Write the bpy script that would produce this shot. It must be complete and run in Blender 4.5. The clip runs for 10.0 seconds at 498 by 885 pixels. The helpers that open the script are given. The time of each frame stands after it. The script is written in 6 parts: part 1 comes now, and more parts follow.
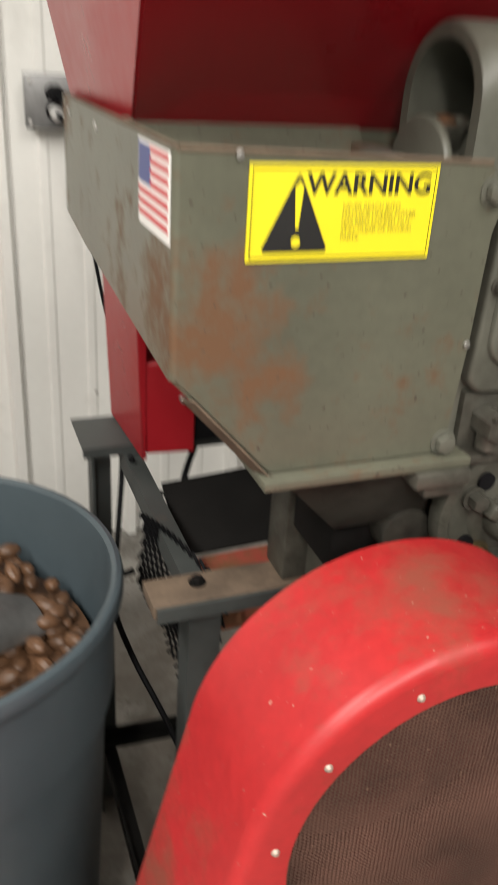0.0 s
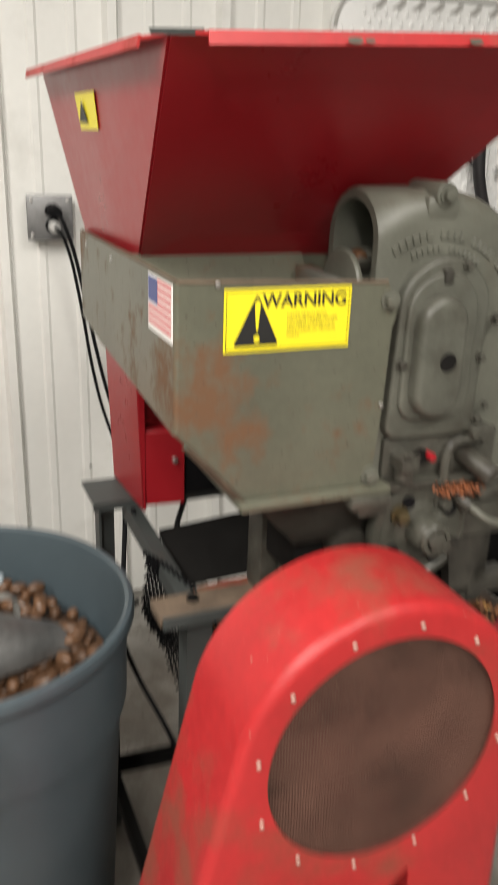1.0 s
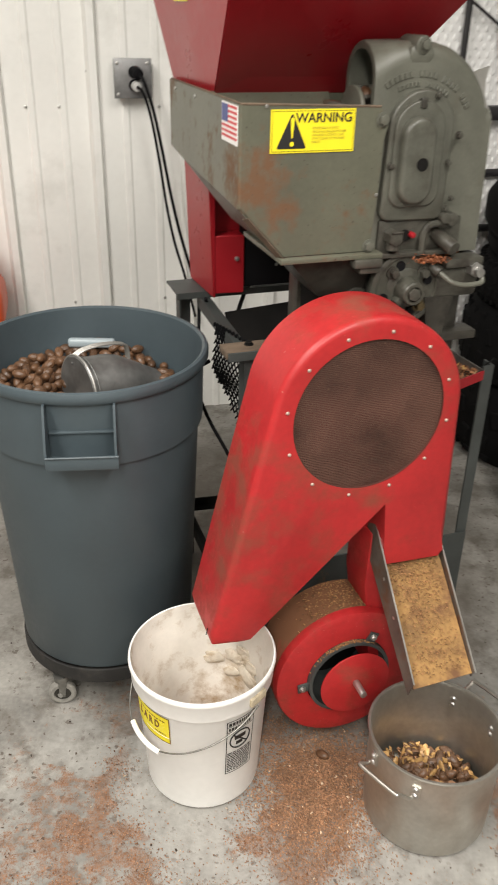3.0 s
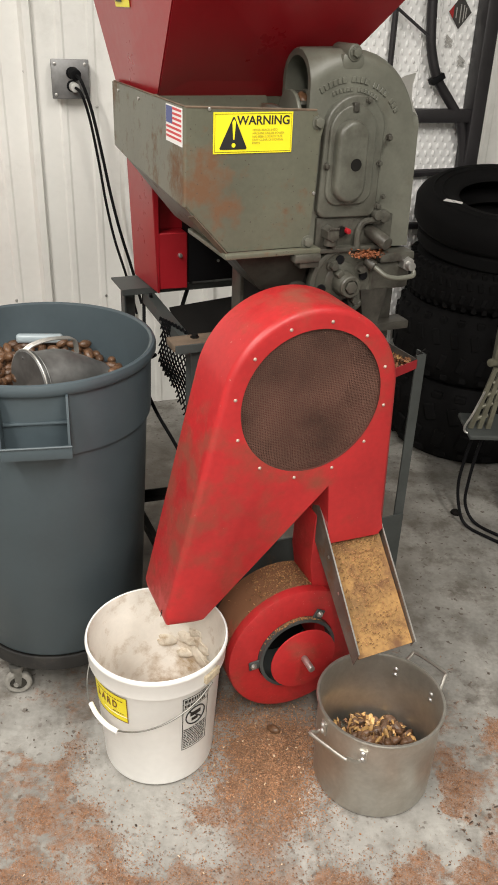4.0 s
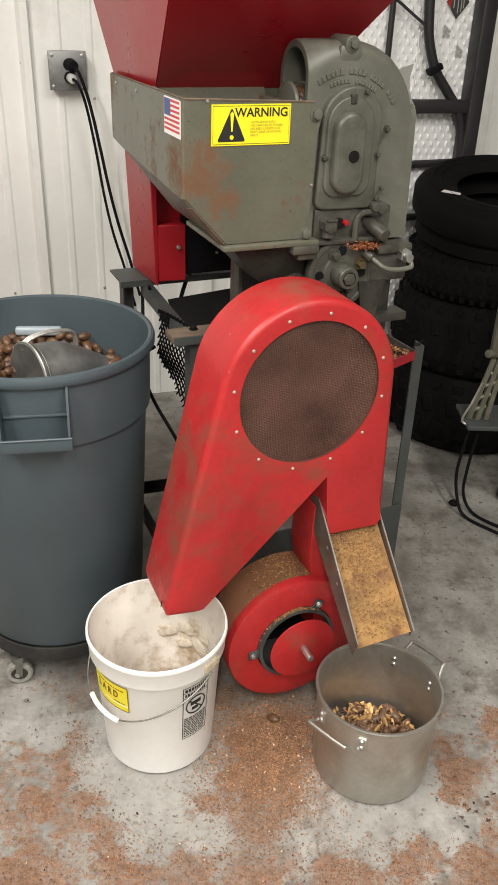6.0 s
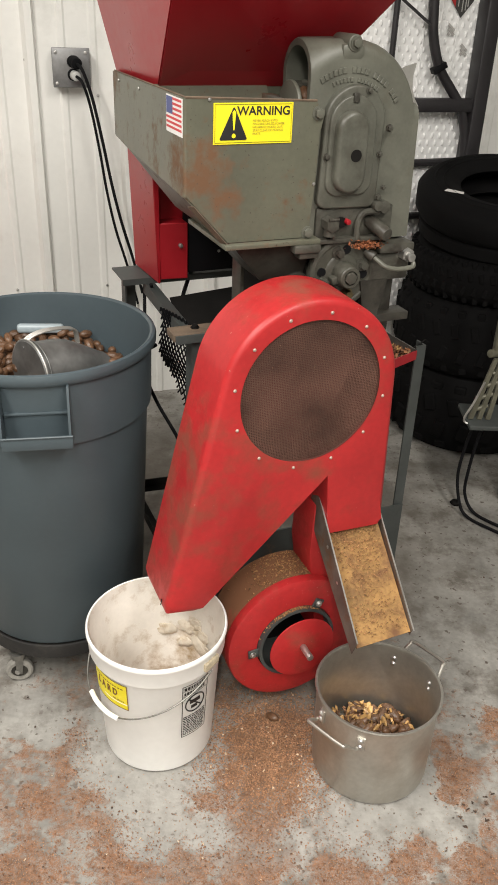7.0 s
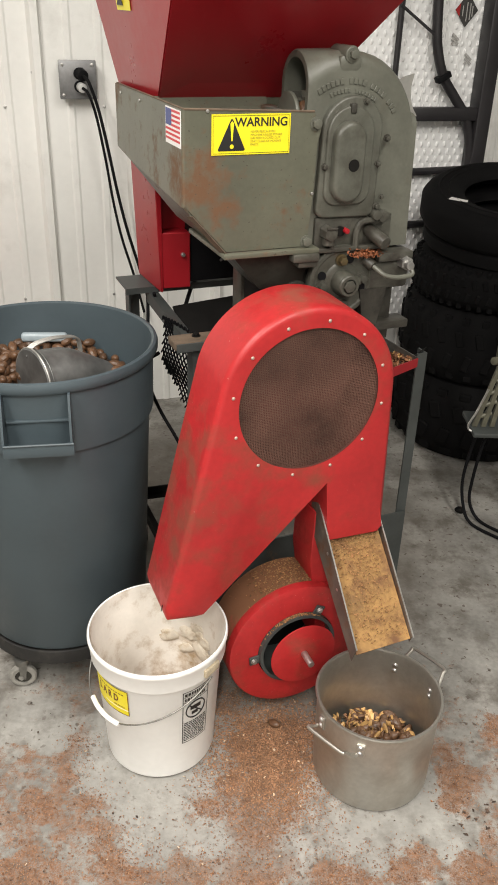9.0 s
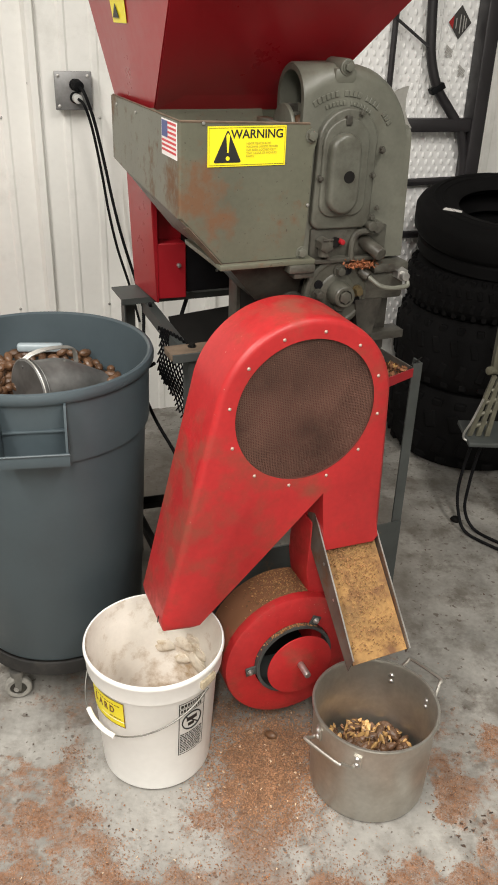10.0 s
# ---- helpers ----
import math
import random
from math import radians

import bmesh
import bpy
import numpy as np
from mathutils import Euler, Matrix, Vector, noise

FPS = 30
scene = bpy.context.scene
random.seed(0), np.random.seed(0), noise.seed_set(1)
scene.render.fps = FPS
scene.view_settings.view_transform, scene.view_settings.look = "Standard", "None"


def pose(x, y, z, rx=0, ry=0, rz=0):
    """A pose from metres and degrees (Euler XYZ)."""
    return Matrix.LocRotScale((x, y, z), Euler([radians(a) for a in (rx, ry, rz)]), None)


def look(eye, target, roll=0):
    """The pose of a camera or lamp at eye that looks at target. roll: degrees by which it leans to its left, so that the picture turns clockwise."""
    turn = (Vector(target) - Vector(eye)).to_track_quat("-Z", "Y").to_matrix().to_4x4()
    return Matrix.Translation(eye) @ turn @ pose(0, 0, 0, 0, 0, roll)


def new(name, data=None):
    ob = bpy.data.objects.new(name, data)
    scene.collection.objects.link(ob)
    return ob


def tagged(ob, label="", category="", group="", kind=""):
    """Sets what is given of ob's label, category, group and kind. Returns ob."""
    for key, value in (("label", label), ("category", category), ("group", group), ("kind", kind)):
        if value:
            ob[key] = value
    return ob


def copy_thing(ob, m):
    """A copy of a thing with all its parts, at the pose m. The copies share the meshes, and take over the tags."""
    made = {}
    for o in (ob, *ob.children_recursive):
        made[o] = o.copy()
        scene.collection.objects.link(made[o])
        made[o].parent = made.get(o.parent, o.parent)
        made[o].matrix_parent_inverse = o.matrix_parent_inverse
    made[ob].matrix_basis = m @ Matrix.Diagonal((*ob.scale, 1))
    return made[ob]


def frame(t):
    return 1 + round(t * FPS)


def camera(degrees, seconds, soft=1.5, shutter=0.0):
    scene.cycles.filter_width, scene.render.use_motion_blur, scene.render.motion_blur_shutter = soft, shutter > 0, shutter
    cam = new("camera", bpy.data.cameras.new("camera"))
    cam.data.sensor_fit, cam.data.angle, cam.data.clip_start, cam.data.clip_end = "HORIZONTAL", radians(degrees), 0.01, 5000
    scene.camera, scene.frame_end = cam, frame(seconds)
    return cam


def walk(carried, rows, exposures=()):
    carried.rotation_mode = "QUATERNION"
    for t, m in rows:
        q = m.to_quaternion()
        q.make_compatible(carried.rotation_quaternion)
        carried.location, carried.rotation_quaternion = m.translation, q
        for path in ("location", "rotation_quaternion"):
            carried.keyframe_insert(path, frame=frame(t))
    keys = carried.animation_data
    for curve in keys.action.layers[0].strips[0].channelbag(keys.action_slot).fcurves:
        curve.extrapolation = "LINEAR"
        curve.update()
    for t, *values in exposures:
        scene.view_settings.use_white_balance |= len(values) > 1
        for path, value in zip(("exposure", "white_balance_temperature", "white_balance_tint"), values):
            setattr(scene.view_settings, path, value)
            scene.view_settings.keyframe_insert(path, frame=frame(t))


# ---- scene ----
cam = camera(33.9, 10.0, soft=1.7, shutter=0.7)
PATH = [
    (0, (0.061, -0.334, 1.539), (0.034, 1.464, 0.660), 3.6),
    (0.2, (0.068, -0.392, 1.563), (0.003, 1.458, 0.805), 2.3),
    (0.5, (0.073, -0.470, 1.614), (0.056, 1.430, 0.991), 1.1),
    (0.7, (0.055, -0.538, 1.618), (0.055, 1.364, 1.0), 1.4),
    (1, (0.065, -0.627, 1.622), (0.082, 1.247, 0.922), 2.1),
    (1.2, (0.076, -0.685, 1.623), (0.087, 1.146, 0.818), 1.8),
    (1.5, (0.143, -0.789, 1.613), (-0.004, 1.018, 0.767), 1.0),
    (1.8, (0.186, -0.91, 1.615), (-0.059, 0.864, 0.724), 0.1),
    (2, (0.199, -0.954, 1.619), (-0.087, 0.812, 0.726), 0.3),
    (2.2, (0.171, -1.019, 1.598), (-0.07, 0.69, 0.587), 1.5),
    (3.3, (0.108, -1.297, 1.637), (0.052, 0.469, 0.699), 1.3),
    (3.5, (0.104, -1.313, 1.638), (0.094, 0.446, 0.686), 2.2),
    (4, (0.094, -1.336, 1.641), (0.133, 0.425, 0.694), 2.3),
    (4.5, (0.083, -1.34, 1.644), (0.124, 0.424, 0.702), 2.1),
    (5, (0.086, -1.345, 1.647), (0.144, 0.423, 0.714), 2.3),
    (5.5, (0.09, -1.345, 1.645), (0.136, 0.412, 0.69), 2.1),
    (7, (0.098, -1.343, 1.647), (0.134, 0.406, 0.677), 2.4),
    (7.5, (0.103, -1.346, 1.65), (0.13, 0.401, 0.677), 2.4),
    (8, (0.114, -1.347, 1.65), (0.135, 0.4, 0.675), 2.2),
    (8.5, (0.121, -1.349, 1.65), (0.13, 0.401, 0.683), 2.1),
    (9, (0.125, -1.355, 1.653), (0.131, 0.403, 0.699), 1.9),
    (9.5, (0.126, -1.355, 1.656), (0.137, 0.406, 0.709), 1.8),
    (10, (0.122, -1.353, 1.657), (0.14, 0.414, 0.722), 2.0),
]
walk(cam, [(t, look(eye, target, roll)) for t, eye, target, roll in PATH],
     [(0.0, -0.04), (0.2, -0.18), (0.5, -0.31), (0.7, -0.22), (1.0, 0.0), (1.5, 0.04), (2.0, -0.09), (3.5, -0.03), (10.0, -0.02)])

# ---- light ----
world = bpy.data.worlds.new("world")
scene.world = world
world.use_nodes = True
world.node_tree.nodes["Background"].inputs[0].default_value = (0.9, 0.95, 1.0, 1)
world.node_tree.nodes["Background"].inputs[1].default_value = 0.02
scene.view_settings.exposure = 0.0


def lamp(name, x, y, z, sx, sy, power, colour, rx=0, rz=0):
    data = bpy.data.lights.new(name, "AREA")
    data.shape, data.size, data.size_y, data.energy, data.color = "RECTANGLE", sx, sy, power, colour
    ob = new(name, data)
    ob.matrix_world = pose(x, y, z, rx, 0, rz)
    return ob


LAMP_COLOUR = (1.0, 0.955, 0.89)
lamp("ceiling_tube_lamp", -1.3, -1.3, 3.3, 0.25, 2.4, 122, LAMP_COLOUR)
lamp("ceiling_tube_lamp", 1.2, -1.5, 3.3, 0.25, 2.4, 94, LAMP_COLOUR)
lamp("ceiling_tube_lamp", 0.0, -3.2, 3.3, 0.25, 2.4, 136, LAMP_COLOUR)


# ---- materials ----
def mat(name, colour, rough=0.6, metal=0.0, vary=0.15, scale=6.0, fine=80.0, bump=0.1, spots=None, spot_scale=9.0, spot_at=0.62,
        spot_soft=0.06, spot_rough=None, spec=0.5, depth=0.002, island=0.0, specks=None, patches=()):
    """Two scales of noise in the colour, roughness that follows them, a fine relief, and patches of a second colour."""
    m = bpy.data.materials.new(name)
    m.use_nodes = True
    t = m.node_tree
    n, l = t.nodes, t.links
    b = n["Principled BSDF"]
    co = n.new("ShaderNodeTexCoord")
    big, small = n.new("ShaderNodeTexNoise"), n.new("ShaderNodeTexNoise")
    for node, s, d in ((big, scale, 5), (small, fine, 3)):
        node.inputs["Scale"].default_value, node.inputs["Detail"].default_value = s, d
        l.new(co.outputs["Object"], node.inputs["Vector"])
    add = n.new("ShaderNodeMath")
    add.operation = "MULTIPLY_ADD"
    l.new(small.outputs["Fac"], add.inputs[0])
    add.inputs[1].default_value = 0.35
    l.new(big.outputs["Fac"], add.inputs[2])
    ramp = n.new("ShaderNodeValToRGB")
    ramp.color_ramp.elements[0].position, ramp.color_ramp.elements[1].position = 0.42, 0.95
    ramp.color_ramp.elements[0].color = tuple(max(0, c * (1 - vary)) for c in colour) + (1,)
    ramp.color_ramp.elements[1].color = tuple(min(1, c * (1 + vary)) for c in colour) + (1,)
    l.new(add.outputs[0], ramp.inputs[0])
    out = ramp.outputs[0]
    rough_out = None
    if spots:
        sn = n.new("ShaderNodeTexNoise")
        sn.inputs["Scale"].default_value, sn.inputs["Detail"].default_value, sn.inputs["Roughness"].default_value = spot_scale, 8, 0.7
        l.new(co.outputs["Object"], sn.inputs["Vector"])
        mr = n.new("ShaderNodeMapRange")
        mr.inputs[1].default_value, mr.inputs[2].default_value = spot_at - spot_soft, spot_at + spot_soft
        level = sn.outputs["Fac"]
        for x, y, z, r, gain in patches:
            d = n.new("ShaderNodeVectorMath")
            d.operation = "DISTANCE"
            d.inputs[1].default_value = (x, y, z)
            l.new(co.outputs["Object"], d.inputs[0])
            fade = n.new("ShaderNodeMapRange")
            fade.interpolation_type = "SMOOTHSTEP"
            fade.inputs[1].default_value, fade.inputs[2].default_value, fade.inputs[3].default_value, fade.inputs[4].default_value = 0.0, r, gain, 0.0
            l.new(d.outputs["Value"], fade.inputs[0])
            plus = n.new("ShaderNodeMath")
            l.new(level, plus.inputs[0])
            l.new(fade.outputs[0], plus.inputs[1])
            level = plus.outputs[0]
        l.new(level, mr.inputs[0])
        mix = n.new("ShaderNodeMix")
        mix.data_type = "RGBA"
        l.new(mr.outputs[0], mix.inputs[0])
        l.new(out, mix.inputs[6])
        mix.inputs[7].default_value = (*spots, 1)
        out = mix.outputs[2]
        if spot_rough is not None:
            rm = n.new("ShaderNodeMapRange")
            rm.inputs[3].default_value, rm.inputs[4].default_value = rough, spot_rough
            l.new(mr.outputs[0], rm.inputs[0])
            rough_out = rm.outputs[0]
    if specks:
        pale, s_scale, s_at = specks
        sp = n.new("ShaderNodeTexNoise")
        sp.inputs["Scale"].default_value, sp.inputs["Detail"].default_value = s_scale, 2
        l.new(co.outputs["Object"], sp.inputs["Vector"])
        sr = n.new("ShaderNodeMapRange")
        sr.inputs[1].default_value, sr.inputs[2].default_value = s_at, s_at + 0.05
        l.new(sp.outputs["Fac"], sr.inputs[0])
        sm2 = n.new("ShaderNodeMix")
        sm2.data_type = "RGBA"
        l.new(sr.outputs[0], sm2.inputs[0])
        l.new(out, sm2.inputs[6])
        sm2.inputs[7].default_value = (*pale, 1)
        out = sm2.outputs[2]
    if island:
        info = n.new("ShaderNodeObjectInfo")
        geo = n.new("ShaderNodeNewGeometry")
        sm = n.new("ShaderNodeMath")
        sm.operation = "ADD"
        l.new(info.outputs["Random"], sm.inputs[0])
        l.new(geo.outputs["Random Per Island"], sm.inputs[1])
        fr = n.new("ShaderNodeMath")
        fr.operation = "FRACT"
        l.new(sm.outputs[0], fr.inputs[0])
        mr2 = n.new("ShaderNodeMapRange")
        mr2.inputs[3].default_value, mr2.inputs[4].default_value = 1 - island, 1 + island
        l.new(fr.outputs[0], mr2.inputs[0])
        hs = n.new("ShaderNodeHueSaturation")
        l.new(mr2.outputs[0], hs.inputs["Value"])
        l.new(out, hs.inputs["Color"])
        out = hs.outputs[0]
    l.new(out, b.inputs["Base Color"])
    if rough_out is None:
        rm = n.new("ShaderNodeMapRange")
        rm.inputs[1].default_value, rm.inputs[2].default_value = 0.4, 0.95
        rm.inputs[3].default_value, rm.inputs[4].default_value = max(0.03, rough - 0.08), min(1, rough + 0.1)
        l.new(add.outputs[0], rm.inputs[0])
        rough_out = rm.outputs[0]
    l.new(rough_out, b.inputs["Roughness"])
    b.inputs["Metallic"].default_value = metal
    b.inputs["Specular IOR Level"].default_value = spec
    if bump:
        bp = n.new("ShaderNodeBump")
        bp.inputs["Strength"].default_value, bp.inputs["Distance"].default_value = bump, depth
        l.new(add.outputs[0], bp.inputs["Height"])
        l.new(bp.outputs[0], b.inputs["Normal"])
    return m


WALL_WHITE = mat("painted_steel_white", (0.86, 0.855, 0.82), 0.42, vary=0.05, scale=2, fine=40, bump=0.04, spots=(0.66, 0.65, 0.61), spot_scale=2.2, spot_at=0.66, spot_soft=0.12)
PLASTER = mat("plain_wall", (0.42, 0.42, 0.40), 0.8, vary=0.06)
RED = mat("red_paint", (0.43, 0.020, 0.022), 0.42, vary=0.26, scale=4, fine=70, bump=0.16, spots=(0.245, 0.046, 0.027), spot_scale=8.5, spot_at=0.63, spot_soft=0.10, spot_rough=0.8, patches=((-0.16, -0.10, 0.62, 0.24, 0.13), (-0.09, -0.05, 0.82, 0.16, 0.12), (0.12, -0.09, 1.12, 0.16, 0.13), (0.26, -0.1, 1.08, 0.13, 0.08), (0.0, -0.2, 0.56, 0.12, 0.05), (0.21, -0.2, 0.73, 0.06, 0.09), (-0.035, -0.17, 0.86, 0.07, 0.13), (-0.055, -0.17, 0.77, 0.07, 0.15), (-0.08, -0.17, 0.68, 0.07, 0.15), (-0.105, -0.17, 0.59, 0.06, 0.16), (-0.125, -0.18, 0.51, 0.06, 0.16), (0.10, -0.2, 0.70, 0.13, 0.05)), specks=((0.46, 0.22, 0.17), 190, 0.725))
RED_DARK = mat("red_paint_smooth", (0.295, 0.009, 0.015), 0.33, vary=0.1, scale=4, fine=50, bump=0.04)
GREY = mat("olive_grey_paint", (0.17, 0.17, 0.145), 0.45, vary=0.18, scale=6, fine=90, bump=0.1, spots=(0.19, 0.09, 0.045), spot_scale=7, spot_at=0.64, spot_soft=0.07)
CAST = mat("cast_grey_paint", (0.112, 0.113, 0.091), 0.42, vary=0.2, scale=14, fine=140, bump=0.25, spots=(0.085, 0.075, 0.055), spot_scale=8, spot_at=0.64, spot_soft=0.08)
COVER = mat("worn_cover_paint", (0.094, 0.095, 0.077), 0.4, vary=0.25, scale=16, fine=140, bump=0.2, spots=(0.045, 0.040, 0.031), spot_scale=11, spot_at=0.60, spot_soft=0.12)
GREASY = mat("greasy_cast_iron", (0.066, 0.064, 0.052), 0.4, vary=0.35, scale=22, fine=140, bump=0.25, spots=(0.03, 0.025, 0.02), spot_scale=24, spot_at=0.56, spot_soft=0.1)
WHEEL_GREY = mat("worn_wheel_paint", (0.066, 0.065, 0.052), 0.4, vary=0.3, scale=22, fine=140, bump=0.2, spots=(0.03, 0.026, 0.02), spot_scale=22, spot_at=0.60, spot_soft=0.09)
BRASS = mat("oily_brass", (0.15, 0.115, 0.06), 0.4, 0.7, vary=0.3, scale=40)
SHEET_STEEL = mat("dull_worn_steel", (0.26, 0.255, 0.235), 0.42, 0.8, vary=0.35, scale=18, fine=90, bump=0.06)
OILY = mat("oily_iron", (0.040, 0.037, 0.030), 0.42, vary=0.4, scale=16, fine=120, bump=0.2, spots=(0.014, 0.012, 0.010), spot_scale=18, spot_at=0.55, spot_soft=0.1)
STAND = mat("stand_grey_paint", (0.052, 0.058, 0.056), 0.5, vary=0.25, scale=12, fine=100, bump=0.1, spots=(0.12, 0.08, 0.05), spot_scale=14, spot_at=0.66)
# greasy iron; also the shade inside the sight hole and blower inlet
DARK = mat("dark_greasy_iron_and_hollows", (0.008, 0.0075, 0.007), 0.7, vary=0.4, scale=12, spec=0.12)
CAN = mat("grey_plastic", (0.062, 0.083, 0.095), 0.42, vary=0.12, scale=5, fine=70, bump=0.05)
BLACK = mat("black_plastic", (0.007, 0.007, 0.008), 0.6, vary=0.3, spec=0.12)
RUBBER = mat("tyre_rubber", (0.0048, 0.0046, 0.0048), 0.85, vary=0.35, scale=10, fine=120, bump=0.2, spec=0.12)
STEEL = mat("brushed_steel", (0.54, 0.53, 0.50), 0.40, 0.8, vary=0.15, scale=8, fine=120, bump=0.05)
ZINC = mat("zinc_plate", (0.55, 0.54, 0.52), 0.4, 0.9, vary=0.25, scale=30)
YELLOW = mat("yellow_vinyl", (0.85, 0.72, 0.02), 0.4, vary=0.04)
INK = mat("black_ink", (0.012, 0.012, 0.012), 0.5, vary=0.1, bump=0)
WOOD = mat("dusty_board", (0.315, 0.178, 0.062), 0.8, vary=0.45, scale=12, fine=150, bump=0.3, spots=(0.15, 0.070, 0.03), spot_scale=20, spot_at=0.56, spot_soft=0.09)
DUST = mat("shell_dust", (0.30, 0.15, 0.075), 0.95, vary=0.4, scale=30, fine=300, bump=0.4)
NUT = mat("pecan_shell", (0.112, 0.057, 0.029), 0.42, vary=0.3, scale=60, fine=200, bump=0.1, island=0.3)
ORANGE = mat("orange_plastic", (0.75, 0.10, 0.02), 0.4, vary=0.08)


# ---- building helpers ----
def part(name, bm, material, parent=None, label="", sharp=34):
    bmesh.ops.recalc_face_normals(bm, faces=bm.faces)
    for f in bm.faces:
        f.smooth = True
    for e in bm.edges:
        e.smooth = not (len(e.link_faces) == 2 and e.calc_face_angle(0) > radians(sharp))
    me = bpy.data.meshes.new(name)
    bm.to_mesh(me)
    bm.free()
    me.materials.append(material)
    ob = new(name, me)
    if parent:
        ob.parent = parent
    if label:
        ob["label"] = label
    return ob


def thing(name, m, label, category, group="", kind=""):
    ob = new(name)
    ob.matrix_world = m
    ob.empty_display_size = 0.05
    return tagged(ob, label, category, group, kind)


def box(x0, x1, y0, y1, z0, z1, bevel=0.0, bm=None, seg=2):
    bm2 = bmesh.new()
    bmesh.ops.create_cube(bm2, size=1)
    bmesh.ops.transform(bm2, verts=bm2.verts, matrix=Matrix.Translation(((x0 + x1) / 2, (y0 + y1) / 2, (z0 + z1) / 2)) @ Matrix.Diagonal((x1 - x0, y1 - y0, z1 - z0, 1)))
    if bevel:
        bmesh.ops.bevel(bm2, geom=bm2.edges[:], offset=bevel, segments=seg, profile=0.5, affect="EDGES")
    return merge(bm, bm2)


def merge(bm, other, m=None):
    if m is not None:
        bmesh.ops.transform(other, verts=other.verts, matrix=m)
    if bm is None:
        return other
    me = bpy.data.meshes.new("tmp")
    other.to_mesh(me)
    other.free()
    bm.from_mesh(me)
    bpy.data.meshes.remove(me)
    return bm


def cyl(p0, p1, r, seg=20, bevel=0.0, bm=None, r2=None):
    p0, p1 = Vector(p0), Vector(p1)
    d = p1 - p0
    bm2 = bmesh.new()
    bmesh.ops.create_cone(bm2, cap_ends=True, segments=seg, radius1=r, radius2=r if r2 is None else r2, depth=d.length)
    if bevel:
        rim = [e for e in bm2.edges if abs(e.verts[0].co.z - e.verts[1].co.z) < 1e-6]
        bmesh.ops.bevel(bm2, geom=rim, offset=bevel, segments=2, profile=0.5, affect="EDGES")
    return merge(bm, bm2, Matrix.Translation((p0 + p1) / 2) @ d.to_track_quat("Z", "Y").to_matrix().to_4x4())


def lathe(profile, seg=64, bm=None, m=None):
    """Turns a line of (radius, z) round the z axis."""
    bm2 = bmesh.new()
    rings = []
    for r, z in profile:
        rings.append([bm2.verts.new((r * math.cos(2 * math.pi * i / seg), r * math.sin(2 * math.pi * i / seg), z)) for i in range(seg)] if r > 1e-6 else [bm2.verts.new((0, 0, z))])
    for a, b in zip(rings, rings[1:]):
        for i in range(seg):
            k = (i + 1) % seg
            if len(a) == 1 and len(b) == 1:
                continue
            if len(a) == 1:
                bm2.faces.new((a[0], b[i], b[k]))
            elif len(b) == 1:
                bm2.faces.new((a[i], a[k], b[0]))
            else:
                bm2.faces.new((a[i], a[k], b[k], b[i]))
    return merge(bm, bm2, m)


def prism(outline, v0, v1, bevel=0.0, seg=3, bm=None, front_only=False):
    """An outline of (u, z) pushed from v0 to v1, its front edge (and back) rounded."""
    bm2 = bmesh.new()
    vs = [bm2.verts.new((u, v0, z)) for u, z in outline]
    f = bm2.faces.new(vs)
    ext = bmesh.ops.extrude_face_region(bm2, geom=[f])
    bmesh.ops.translate(bm2, verts=[g for g in ext["geom"] if isinstance(g, bmesh.types.BMVert)], vec=(0, v1 - v0, 0))
    if bevel:
        rim = [e for e in bm2.edges if all(abs(v.co.y - v0) < 1e-6 for v in e.verts) or (not front_only and all(abs(v.co.y - v1) < 1e-6 for v in e.verts))]
        bmesh.ops.bevel(bm2, geom=rim, offset=bevel, segments=seg, profile=0.5, affect="EDGES")
    return merge(bm, bm2)


def tube(points, r, seg=8, bm=None, smooth=6, closed=False):
    """A round bar along a smoothed line."""
    pts = [Vector(p) for p in points]
    line = []
    n = len(pts)
    if smooth > 1 and n > 2:
        for i in range(n - 1):
            a, b, c, d = pts[max(i - 1, 0)], pts[i], pts[i + 1], pts[min(i + 2, n - 1)]
            for k in range(smooth):
                t = k / smooth
                line.append(0.5 * (2 * b + (c - a) * t + (2 * a - 5 * b + 4 * c - d) * t * t + (3 * b - a - 3 * c + d) * t ** 3))
        line.append(pts[-1])
    else:
        line = pts
    bm2 = bmesh.new()
    rings = []
    up = Vector((0.13, 0.21, 0.97)).normalized()
    for i, p in enumerate(line):
        d = (line[min(i + 1, len(line) - 1)] - line[max(i - 1, 0)]).normalized()
        if abs(d.dot(up)) > 0.97:
            up = Vector((0.9, 0.3, 0.1)).normalized()
        s = d.cross(up).normalized()
        up = s.cross(d).normalized()
        rings.append([bm2.verts.new(p + r * (math.cos(2 * math.pi * k / seg) * s + math.sin(2 * math.pi * k / seg) * up)) for k in range(seg)])
    for a, b in zip(rings, rings[1:]):
        for k in range(seg):
            bm2.faces.new((a[k], a[(k + 1) % seg], b[(k + 1) % seg], b[k]))
    bm2.faces.new(rings[0][::-1])
    bm2.faces.new(rings[-1])
    return merge(bm, bm2)


def slab(quad, thick, bm=None, bevel=0.0):
    """A plate with these corners, thickened along its normal."""
    q = [Vector(p) for p in quad]
    nrm = (q[1] - q[0]).cross(q[2] - q[0]).normalized() * thick
    bm2 = bmesh.new()
    a = [bm2.verts.new(p) for p in q]
    b = [bm2.verts.new(p + nrm) for p in q]
    bm2.faces.new(a[::-1])
    bm2.faces.new(b)
    for i in range(len(q)):
        k = (i + 1) % len(q)
        bm2.faces.new((a[i], a[k], b[k], b[i]))
    if bevel:
        bmesh.ops.bevel(bm2, geom=bm2.edges[:], offset=bevel, segments=1, affect="EDGES")
    return merge(bm, bm2)


